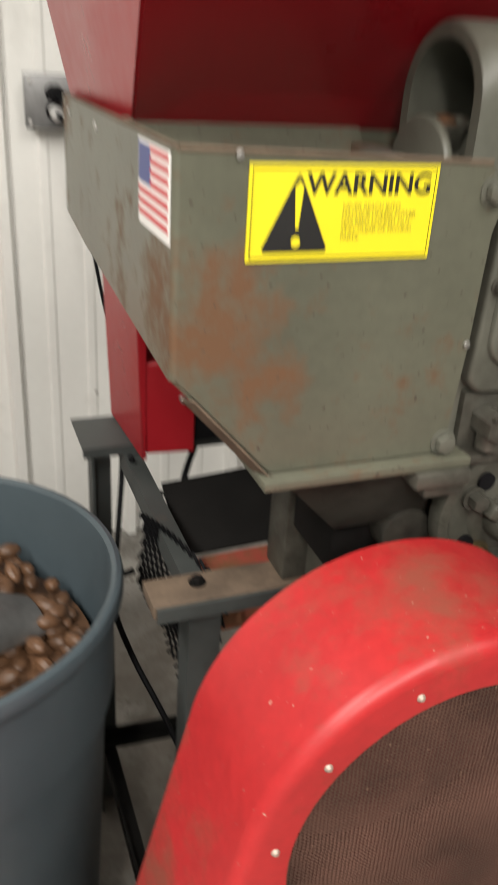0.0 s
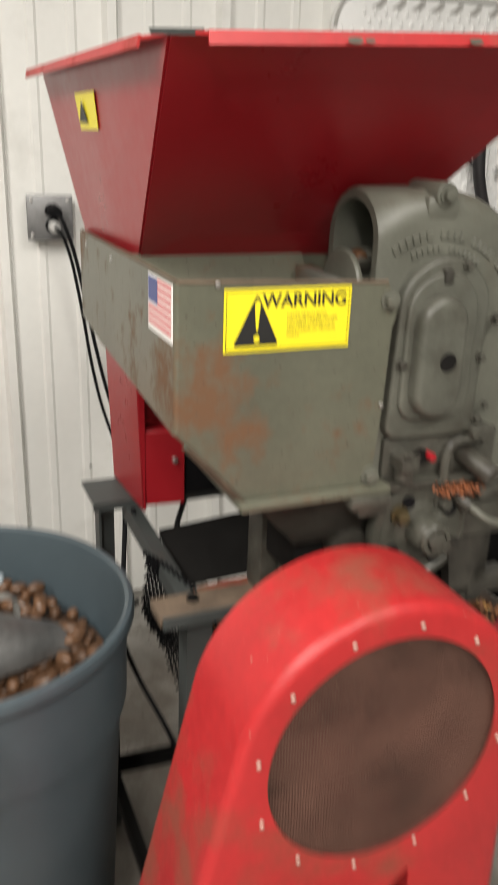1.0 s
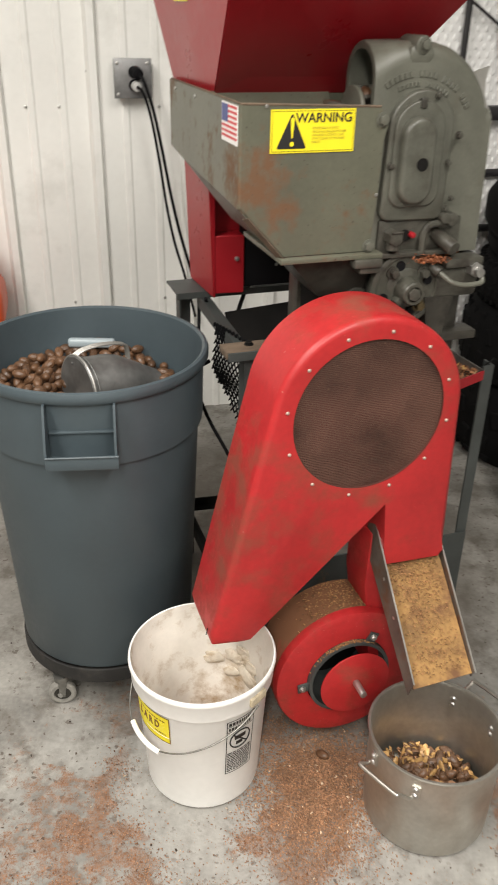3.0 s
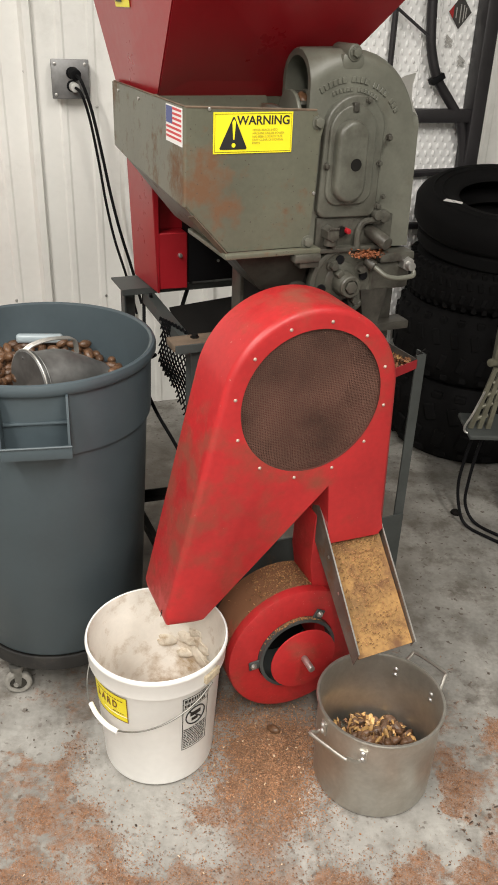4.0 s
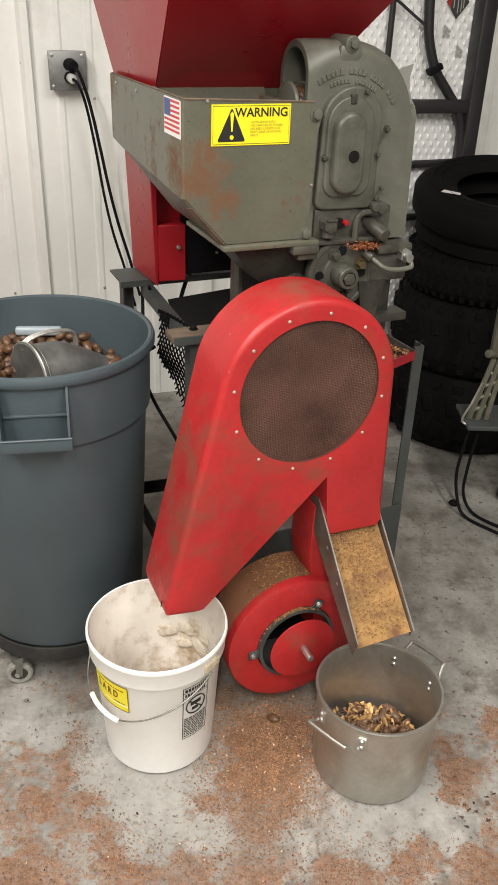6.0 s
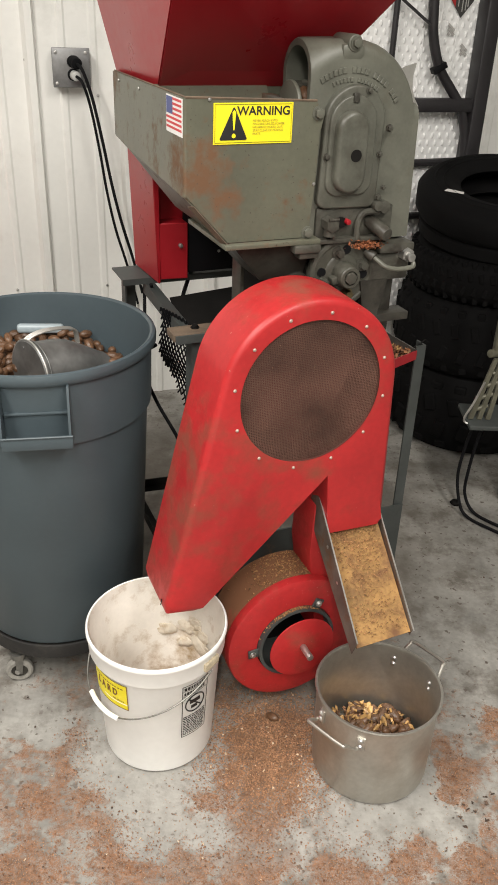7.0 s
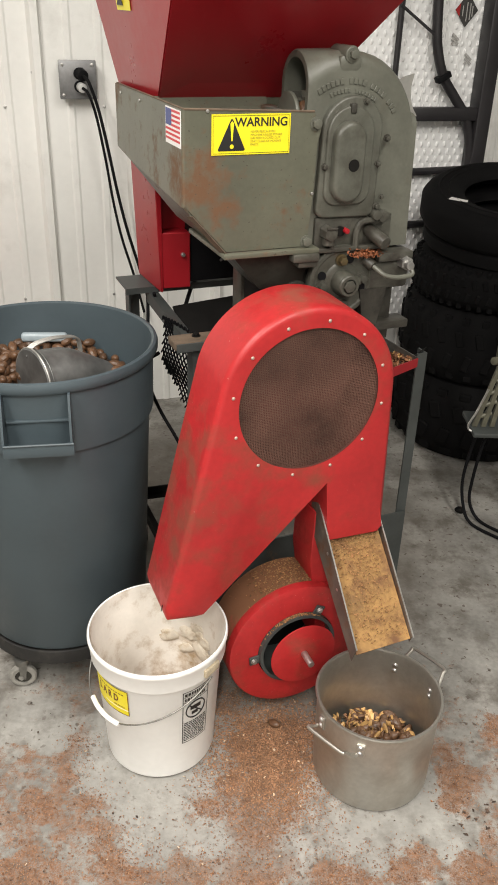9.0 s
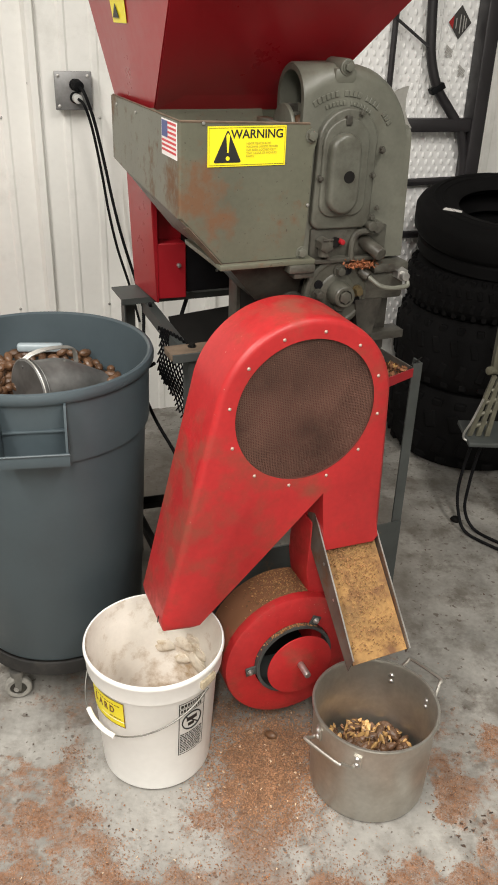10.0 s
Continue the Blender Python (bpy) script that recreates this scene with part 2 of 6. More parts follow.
def arc(cu, cz, r, a0, a1, n):
    return [(cu + r * math.cos(radians(a0 + (a1 - a0) * i / n)), cz + r * math.sin(radians(a0 + (a1 - a0) * i / n))) for i in range(n + 1)]


MACHINE = pose(0.02, 0.30, 0, 0, 0, 22.5)

# ---- the room ----
WALL = pose(-0.615, 1.975, 0, 0, 0, 16)


DUST_SPOTS = ((0.177, 0.093, 0.11), (0.27, 0.09, 0.09), (0.243, -0.05, 0.085), (0.165, -0.13, 0.075), (0.05, -0.085, 0.05), (0.11, -0.01, 0.06),
              (-0.27, 0.08, 0.05), (-0.265, 0.0, 0.05), (-0.203, -0.082, 0.05), (-0.156, -0.167, 0.055), (-0.114, -0.24, 0.08), (0.03, -0.25, 0.08),
              (0.177, -0.25, 0.09), (0.36, -0.245, 0.08), (0.49, -0.235, 0.07), (0.66, 0.02, 0.05), (0.643, -0.056, 0.05), (0.79, 0.168, 0.05),
              (0.66, -0.235, 0.07), (-0.33, -0.10, 0.045), (-0.34, -0.30, 0.12))
BARE_SPOTS = ((-0.06, -0.12, 0.07), (-0.075, -0.19, 0.06), (0.433, -0.137, 0.10), (0.60, -0.146, 0.065), (0.43, 0.0, 0.17), (-0.388, 0.146, 0.08), (0.06, -0.175, 0.045), (0.29, -0.175, 0.035))


def floor_material():
    """Concrete under a film of reddish shell dust that thins out away from the machine, with clean and dark patches."""
    m = mat("dusty_concrete", (0.268, 0.258, 0.236), 0.7, vary=0.48, scale=4.5, fine=70, bump=0.35, spots=(0.135, 0.122, 0.105), spot_scale=8.5, spot_at=0.56, spot_soft=0.08, specks=((0.12, 0.10, 0.085), 46, 0.635))
    n, l = m.node_tree.nodes, m.node_tree.links
    b = n["Principled BSDF"]
    base = b.inputs["Base Color"].links[0].from_socket
    geo = n.new("ShaderNodeNewGeometry")
    place = [geo.outputs["Position"]]

    def near(x, y, r0, r1):
        d = n.new("ShaderNodeVectorMath")
        d.operation = "DISTANCE"
        d.inputs[1].default_value = (x, y, 0)
        l.new(place[-1], d.inputs[0])
        mr = n.new("ShaderNodeMapRange")
        mr.interpolation_type = "SMOOTHSTEP"
        mr.inputs[1].default_value, mr.inputs[2].default_value, mr.inputs[3].default_value, mr.inputs[4].default_value = r0, r1, 1.0, 0.0
        l.new(d.outputs["Value"], mr.inputs[0])
        return mr.outputs[0]

    def combine(op, a, c):
        k = n.new("ShaderNodeMath")
        k.operation = op
        for slot, v in enumerate((a, c)):
            if isinstance(v, (int, float)):
                k.inputs[slot].default_value = v
            else:
                l.new(v, k.inputs[slot])
        return k.outputs[0]

    def cloud(scale, lo, hi, detail=9.0, rough=0.72):
        t = n.new("ShaderNodeTexNoise")
        t.inputs["Scale"].default_value, t.inputs["Detail"].default_value, t.inputs["Roughness"].default_value = scale, detail, rough
        l.new(geo.outputs["Position"], t.inputs["Vector"])
        mr = n.new("ShaderNodeMapRange")
        mr.inputs[1].default_value, mr.inputs[2].default_value = lo, hi
        l.new(t.outputs["Fac"], mr.inputs[0])
        return mr.outputs[0]

    # the dust lies in ragged patches, wiped away round the bucket and the pot
    wob = n.new("ShaderNodeTexNoise")
    wob.inputs["Scale"].default_value, wob.inputs["Detail"].default_value = 9.0, 6.0
    l.new(geo.outputs["Position"], wob.inputs["Vector"])
    bend = n.new("ShaderNodeVectorMath")
    bend.operation = "MULTIPLY_ADD"
    bend.inputs[1].default_value, bend.inputs[2].default_value = (0.16, 0.16, 0.0), (-0.08, -0.08, 0.0)
    l.new(wob.outputs["Color"], bend.inputs[0])
    shift = n.new("ShaderNodeVectorMath")
    l.new(geo.outputs["Position"], shift.inputs[0])
    l.new(bend.outputs[0], shift.inputs[1])
    place.append(shift.outputs[0])
    film = combine("MULTIPLY", near(0.14, -0.14, 0.50, 1.0), 0.54)
    for x, y, r in DUST_SPOTS:
        film = combine("MAXIMUM", film, near(x, y, r * 0.35, r * 1.45))
    bare = near(-0.072, 0.050, 0.165, 0.215)
    for x, y, r in BARE_SPOTS:
        bare = combine("MAXIMUM", bare, near(x, y, r * 0.6, r * 1.3))
    film = combine("ADD", film, combine("MULTIPLY", combine("SUBTRACT", cloud(16.0, 0.0, 1.0, 14.0, 0.86), 0.5), 2.4))
    film = combine("SUBTRACT", film, combine("MULTIPLY", bare, 0.70))
    edge = n.new("ShaderNodeMapRange")
    edge.inputs[1].default_value, edge.inputs[2].default_value = 0.44, 0.60
    l.new(film, edge.inputs[0])
    film = edge.outputs[0]
    for x, y, r in ((0.16, 0.06, 0.27), (0.10, 0.10, 0.36), (0.02, 0.12, 0.29)):
        band = combine("SUBTRACT", near(x, y, r, r + 0.05), near(x, y, r - 0.06, r - 0.01))
        wiped = combine("MULTIPLY", combine("MULTIPLY", band, cloud(3.0, 0.46, 0.56)), 0.6)
        film = combine("MULTIPLY", film, combine("SUBTRACT", 1.0, wiped))
    pale = n.new("ShaderNodeMix")
    pale.data_type = "RGBA"
    l.new(combine("MULTIPLY", bare, combine("MULTIPLY", cloud(11, 0.3, 0.65), 0.6)), pale.inputs[0])
    l.new(base, pale.inputs[6])
    pale.inputs[7].default_value = (0.40, 0.39, 0.365, 1)
    base = pale.outputs[2]
    grain = cloud(260, 0.36, 0.62, 4)
    film = combine("MULTIPLY", film, combine("ADD", combine("MULTIPLY", grain, 0.85), combine("ADD", combine("MULTIPLY", cloud(48, 0.36, 0.60, 5), 0.45), 0.0)))
    ramp = n.new("ShaderNodeValToRGB")
    ramp.color_ramp.elements[0].color, ramp.color_ramp.elements[1].color = (0.115, 0.052, 0.026, 1), (0.325, 0.165, 0.090, 1)
    l.new(cloud(45, 0.32, 0.68, 6), ramp.inputs[0])
    mix = n.new("ShaderNodeMix")
    mix.data_type = "RGBA"
    k = n.new("ShaderNodeClamp")
    l.new(film, k.inputs[0])
    l.new(k.outputs[0], mix.inputs[0])
    l.new(base, mix.inputs[6])
    l.new(ramp.outputs[0], mix.inputs[7])
    # dark oil drips and scuffs, and a broad darker patch under and behind the stand
    oil = combine("MULTIPLY", cloud(7, 0.60, 0.70, 6), 0.7)
    stand_patch = combine("MULTIPLY", combine("MULTIPLY", near(0.05, 1.05, 0.45, 1.0), cloud(6, 0.25, 0.5)), 0.75)
    oil = combine("MAXIMUM", oil, stand_patch)
    mix2 = n.new("ShaderNodeMix")
    mix2.data_type = "RGBA"
    l.new(oil, mix2.inputs[0])
    l.new(mix.outputs[2], mix2.inputs[6])
    mix2.inputs[7].default_value = (0.105, 0.088, 0.07, 1)
    l.new(mix2.outputs[2], b.inputs["Base Color"])
    return m


def room():
    bm = bmesh.new()
    bmesh.ops.create_grid(bm, x_segments=60, y_segments=60, size=4.6)
    for v in bm.verts:
        v.co.z = 0.0015 * noise.noise(v.co * 1.5)
    floor = part("floor", bm, floor_material())
    tagged(floor, "grey concrete floor stained with reddish nut shell dust", "floor", kind="structure")
    bm = bmesh.new()
    line = []
    x = -0.080 - 0.345 * 12
    while x < 5.2:
        line += [(x - 0.026, 0), (x - 0.012, -0.030), (x + 0.014, -0.030), (x + 0.022, 0)]
        for k in (0.115, 0.23):
            line += [(x + k - 0.017, 0), (x + k - 0.009, -0.005), (x + k + 0.009, -0.005), (x + k + 0.017, 0)]
        x += 0.345
    low = [bm.verts.new((a, b + 0.02, 0.0)) for a, b in line]
    top = [bm.verts.new((a, b + 0.02, 3.5)) for a, b in line]
    for i in range(len(line) - 1):
        bm.faces.new((low[i], low[i + 1], top[i + 1], top[i]))
    w = part("wall_north", bm, WALL_WHITE, sharp=12)
    w.matrix_world = WALL
    tagged(w, "white painted ribbed steel wall cladding", "wall", kind="structure")
    for x, z in ((-0.10, 1.39), (-0.21, 1.27), (0.16, 1.27), (-0.33, 1.27), (0.16, 0.52), (-0.21, 0.52), (1.93, 1.31), (1.93, 1.0)):
        part("wall_screw", cyl((x, 0.012, z), (x, 0.022, z), 0.006, 8, 0.002), ZINC, w)
    for name, b in (("wall_west", (-4.7, -4.6, -4.6, 4.6, 0, 3.5)), ("wall_east", (4.6, 4.7, -4.6, 4.6, 0, 3.5)), ("wall_south", (-4.6, 4.6, -4.7, -4.6, 0, 3.5))):
        tagged(part(name, box(*b), PLASTER), "plain light wall", "wall", kind="structure")
    tagged(part("ceiling", box(-4.7, 4.7, -4.7, 4.6, 3.5, 3.6), PLASTER), "plain light ceiling", "ceiling", kind="structure")


room()


def lettering(text, size, m, material, parent, name="lettering", thick=0.0003, squeeze=1.0, bold=0.0):
    """Built-in font as a mesh part; it lies in the x-y plane of m, centred."""
    cu = bpy.data.curves.new(name, "FONT")
    cu.body, cu.size, cu.extrude, cu.offset = text, size, thick, bold
    cu.align_x = cu.align_y = "CENTER"
    tmp = new("tmp", cu)
    bpy.context.view_layer.update()
    me = bpy.data.meshes.new_from_object(tmp.evaluated_get(bpy.context.evaluated_depsgraph_get()))
    bpy.data.objects.remove(tmp)
    me.transform(m @ Matrix.Diagonal((squeeze, 1, 1, 1)))
    me.materials.clear()
    me.materials.append(material)
    me.name = name
    ob = new(name, me)
    ob.parent = parent
    return ob


def hexbolt(p, d, r=0.008, h=0.007, bm=None):
    """A hexagon head with a washer at p, standing out along d."""
    p, d = Vector(p), Vector(d).normalized()
    bm = cyl(p, p + d * 0.002, r * 1.35, 16, 0, bm)
    return cyl(p + d * 0.002, p + d * (0.002 + h), r, 6, 0.001, bm)


GREY_RUST = mat("olive_grey_rusty_sheet", (0.110, 0.111, 0.081), 0.38, vary=0.22, scale=5, fine=90, bump=0.08, spots=(0.135, 0.068, 0.033), spot_scale=24, spot_at=0.67, spot_soft=0.11, spot_rough=0.75, specks=((0.060, 0.048, 0.036), 150, 0.665), patches=((0.005, 0.0, 1.330, 0.12, 0.205), (-0.036, 0.04, 1.36, 0.11, 0.16), (-0.036, 0.20, 1.34, 0.10, 0.08), (0.05, 0.0, 1.27, 0.08, 0.12), (-0.036, 0.50, 1.45, 0.07, 0.2), (0.19, 0.0, 1.27, 0.09, 0.06)))
EDGE_RUST = mat("rusty_edge", (0.12, 0.085, 0.058), 0.8, vary=0.4, scale=25, fine=120, bump=0.3)


# ---- grey feed hopper ----
def feed_hopper():
    th = thing("feed_hopper", MACHINE, "grey painted sheet metal feed hopper with rust stains and decals", "hopper")
    t = 0.003
    front = [(-0.033, 1.466), (-0.033, 1.285), (-0.018, 1.270), (0.056, 1.19), (0.238, 1.19), (0.246, 1.30), (0.249, 1.40), (0.256, 1.428), (0.238, 1.459)]
    panel = part("front_panel", prism(front, 0.0, t), GREY_RUST, th)
    side = part("side_panel", slab([(-0.036, 0.006, 1.467), (-0.036, 0.525, 1.467), (-0.036, 0.525, 1.325), (-0.036, 0.40, 1.311), (-0.036, 0.006, 1.285)], 0.003), GREY_RUST, th)
    part("sloped_panel", slab([(-0.036, 0.003, 1.288), (-0.036, 0.40, 1.311), (0.056, 0.34, 1.19), (0.056, 0.003, 1.19)], t), GREY_RUST, th)
    part("sloped_panel", slab([(-0.036, 0.40, 1.311), (-0.036, 0.525, 1.325), (0.24, 0.525, 1.19), (0.056, 0.34, 1.19)], t), GREY_RUST, th)
    part("back_panel", box(-0.033, 0.245, 0.522, 0.525, 1.325, 1.466), GREY_RUST, th)
    part("divider_panel", slab([(-0.033, 0.237, 1.467), (0.231, 0.237, 1.467), (0.231, 0.135, 1.34), (-0.033, 0.135, 1.34)], t), GREY_RUST, th)
    part("divider_wing", slab([(0.2315, 0.238, 1.467), (0.31, 0.238, 1.467), (0.31, 0.238, 1.30), (0.2315, 0.238, 1.30)], 0.003), GREY_RUST, th)
    part("divider_bracket", box(0.205, 0.231, 0.03, 0.20, 1.425, 1.452, 0.002), GREY, th)
    part("rounded_corner", cyl((-0.0328, 0.0062, 1.286), (-0.0328, 0.0062, 1.467), 0.0062, 20), GREY_RUST, th)
    part("bottom_flange", box(0.045, 0.262, -0.016, 0.22, 1.178, 1.188, 0.0015), GREY_RUST, th, "rusty bottom flange")
    part("rolled_edge", tube([(-0.034, 0.001, 1.468), (0.238, 0.001, 1.460)], 0.0025, 6, smooth=1), EDGE_RUST, th, "worn rusty top edge")
    part("rolled_edge", tube([(-0.035, 0.0, 1.468), (-0.035, 0.52, 1.468)], 0.0022, 6, smooth=1), EDGE_RUST, th, "worn rusty top edge")
    part("folded_flange", slab([(-0.020, -0.004, 1.268), (0.054, -0.004, 1.186), (0.050, 0.012, 1.180), (-0.026, 0.012, 1.264)], 0.002), EDGE_RUST, th, "rusty folded flange")
    for u, z in ((0.243, 1.437), (0.236, 1.20)):
        part("bolt", hexbolt((u, -0.0, z), (0, -1, 0), 0.010, 0.008), CAST, th)
    for u, z in ((0.012, 1.464), (0.243, 1.30)):
        part("rivet", cyl((u, -0.003, z), (u, 0, z), 0.0035, 10, 0.001), ZINC, th)
    for v in (0.47, 0.30):
        part("rivet", cyl((-0.0415, v, 1.452), (-0.038, v, 1.452), 0.004, 10, 0.001), ZINC, th)
    # warning sticker
    st = part("warning_sticker", box(0.016, 0.186, -0.0018, -0.0004, 1.386, 1.461), YELLOW, panel, "yellow warning sticker with black triangle")
    f = -0.0022
    part("border", tube([(0.019, f, 1.389), (0.183, f, 1.389), (0.183, f, 1.458), (0.019, f, 1.458), (0.019, f, 1.389)], 0.0004, 4, smooth=1), INK, st)
    tri = [(0.031, 1.3935), (0.085, 1.3935), (0.087, 1.396), (0.0605, 1.4515), (0.0585, 1.453), (0.0565, 1.4515), (0.029, 1.396)]
    part("triangle", prism(tri, f - 0.0003, -0.0018), INK, st)
    part("exclamation_mark", prism([(0.0575, 1.412), (0.0600, 1.412), (0.0626, 1.444), (0.0588, 1.4485), (0.0550, 1.444)], f - 0.0007, f - 0.0003), YELLOW, st)
    part("exclamation_dot", cyl((0.0586, f - 0.0007, 1.4015), (0.0586, f - 0.0003, 1.4015), 0.0042, 14), YELLOW, st)
    lettering("WARNING", 0.0228, Matrix.Translation((0.1225, f, 1.4455)) @ pose(0, 0, 0, 90), INK, st, squeeze=1.03, bold=0.0004)
    for k, line in enumerate(("NEVER REACH INTO", "MACHINE UNLESS POWER", "HAS BEEN LOCKED OUT.", "STAY CLEAR OF MOVING", "PARTS.")):
        small = lettering(line, 0.0060, Matrix.Translation((0.13, f, 1.4285 - 0.0060 * k)) @ pose(0, 0, 0, 90), SMALL_INK, st, "small_lettering", squeeze=0.98)
        small.data.transform(Matrix.Translation((0.099 - min(v.co.x for v in small.data.vertices), 0, 0)))
    fit_on = Matrix.Translation((0.0229, 0, -0.0030)) @ Matrix.Diagonal((0.975, 1, 1, 1)) @ Matrix.Translation((-0.0189, 0, 0))
    for ob in (st, *st.children):
        ob.data.transform(fit_on)
    # flag decal
    dec = part("flag_decal", box(-0.0405, -0.0392, 0.010, 0.108, 1.394, 1.462), DECAL_WHITE, side, "small striped flag decal")
    x = -0.0409
    for k in range(13):
        if k % 2 == 0:
            z = 1.4595 - k * 0.0044
            part("stripe", box(x, -0.0405, 0.0125, 0.1055 if k > 6 else 0.067, z - 0.0044, z), FLAG_RED, dec)
    part("canton", box(x, -0.0405, 0.067, 0.1055, 1.4287, 1.4595), FLAG_BLUE, dec)
    for ob in (dec, *dec.children):
        ob.data.transform(Matrix.Translation((0, -0.005, 0.002)))
    return th


SMALL_INK = mat("small_print", (0.42, 0.36, 0.03), 0.5, vary=0.1, bump=0)
FLAG_RED = mat("flag_red", (0.55, 0.04, 0.05), 0.45, vary=0.08, bump=0)
FLAG_BLUE = mat("flag_blue", (0.05, 0.07, 0.22), 0.45, vary=0.08, bump=0)
DECAL_WHITE = mat("decal_white", (0.78, 0.76, 0.74), 0.45, vary=0.05, bump=0)
feed_hopper()


# ---- red supply hopper ----
def supply_hopper():
    th = thing("supply_hopper", MACHINE, "large red painted steel supply hopper with turned rim", "hopper")
    rise = lambda u: 1.714 + 0.062 * (u + 0.05)
    A = [(-0.0137, 0.2386, 1.464), (0.34, 0.2386, 1.464), (0.34, 0.52, 1.462), (-0.024, 0.532, 1.462)]
    B = [(-0.056, -0.04, 1.713), (0.485, -0.04, rise(0.485)), (0.485, 0.62, rise(0.485)), (-0.072, 0.61, 1.713)]
    for i, nm in enumerate(("front_wall", "side_wall", "back_wall", "side_wall")):
        k = (i + 1) % 4
        w = part(nm, slab([A[i], A[k], B[k], B[i]], 0.003), RED_DARK, th)
        if i == 3:
            P = [Vector(p) for p in (A[0], B[0], A[3], B[3])]
            n = (P[1] - P[0]).cross(P[2] - P[0]).normalized()
            n = -n if n.x > 0 else n
            at = lambda a, h: P[0].lerp(P[1], h).lerp(P[2].lerp(P[3], h), a)
            st = part("warning_sticker", slab([at(a, h) + n * 0.006 for a, h in ((0.66, 0.84), (0.47, 0.84), (0.46, 0.65), (0.65, 0.65))], 0.0008), YELLOW, w, "small yellow warning sticker")
            part("triangle", slab([at(a, h) + n * 0.008 for a, h in ((0.63, 0.69), (0.545, 0.69), (0.585, 0.80))], 0.0006), INK, st)
    # rim turned outwards and down, with a gap at the corner
    z0, z1 = rise(-0.03), rise(0.50)
    part("rim_lip", slab([(-0.045, -0.043, z0 + 0.001), (0.50, -0.043, z1 + 0.001), (0.50, -0.07, z1 - 0.002), (-0.028, -0.07, z0 - 0.002)], 0.003), RED, th)
    part("rim_lip", slab([(-0.028, -0.070, z0), (0.50, -0.070, z1), (0.50, -0.073, z1 - 0.013), (-0.028, -0.073, z0 - 0.013)], 0.003), RED, th, "bright worn red lip with chipped paint")
    part("rim_lip", slab([(-0.057, -0.03, 1.714), (-0.080, -0.01, 1.711), (-0.098, 0.625, 1.711), (-0.073, 0.61, 1.714)], 0.003), RED, th)
    part("rim_lip", slab([(-0.079, -0.01, 1.713), (-0.082, -0.01, 1.701), (-0.100, 0.625, 1.701), (-0.097, 0.625, 1.713)], 0.003), RED, th)
    part("corner_notch", slab([(-0.075, -0.03, 1.7165), (-0.03, -0.062, 1.7165), (-0.03, -0.06, 1.711), (-0.072, -0.03, 1.711)], 0.002), STAND, th, "bare dark rim corner")
    for u, r in ((0.125, 0.006), (0.142, 0.004), (0.27, 0.006), (0.35, 0.008), (0.43, 0.004)):
        bm = merge(None, lathe([(0, 0), (r, 0), (r, 0.0006), (0, 0.0006)], 14), Matrix.Translation((u, -0.0768, rise(u) - 0.009)) @ pose(0, 0, 0, 90) @ Matrix.Diagonal((1.5, 0.5, 1, 1)))
        part("paint_chip", bm, CAST, th, "bare chip in the paint")
    return th


supply_hopper()


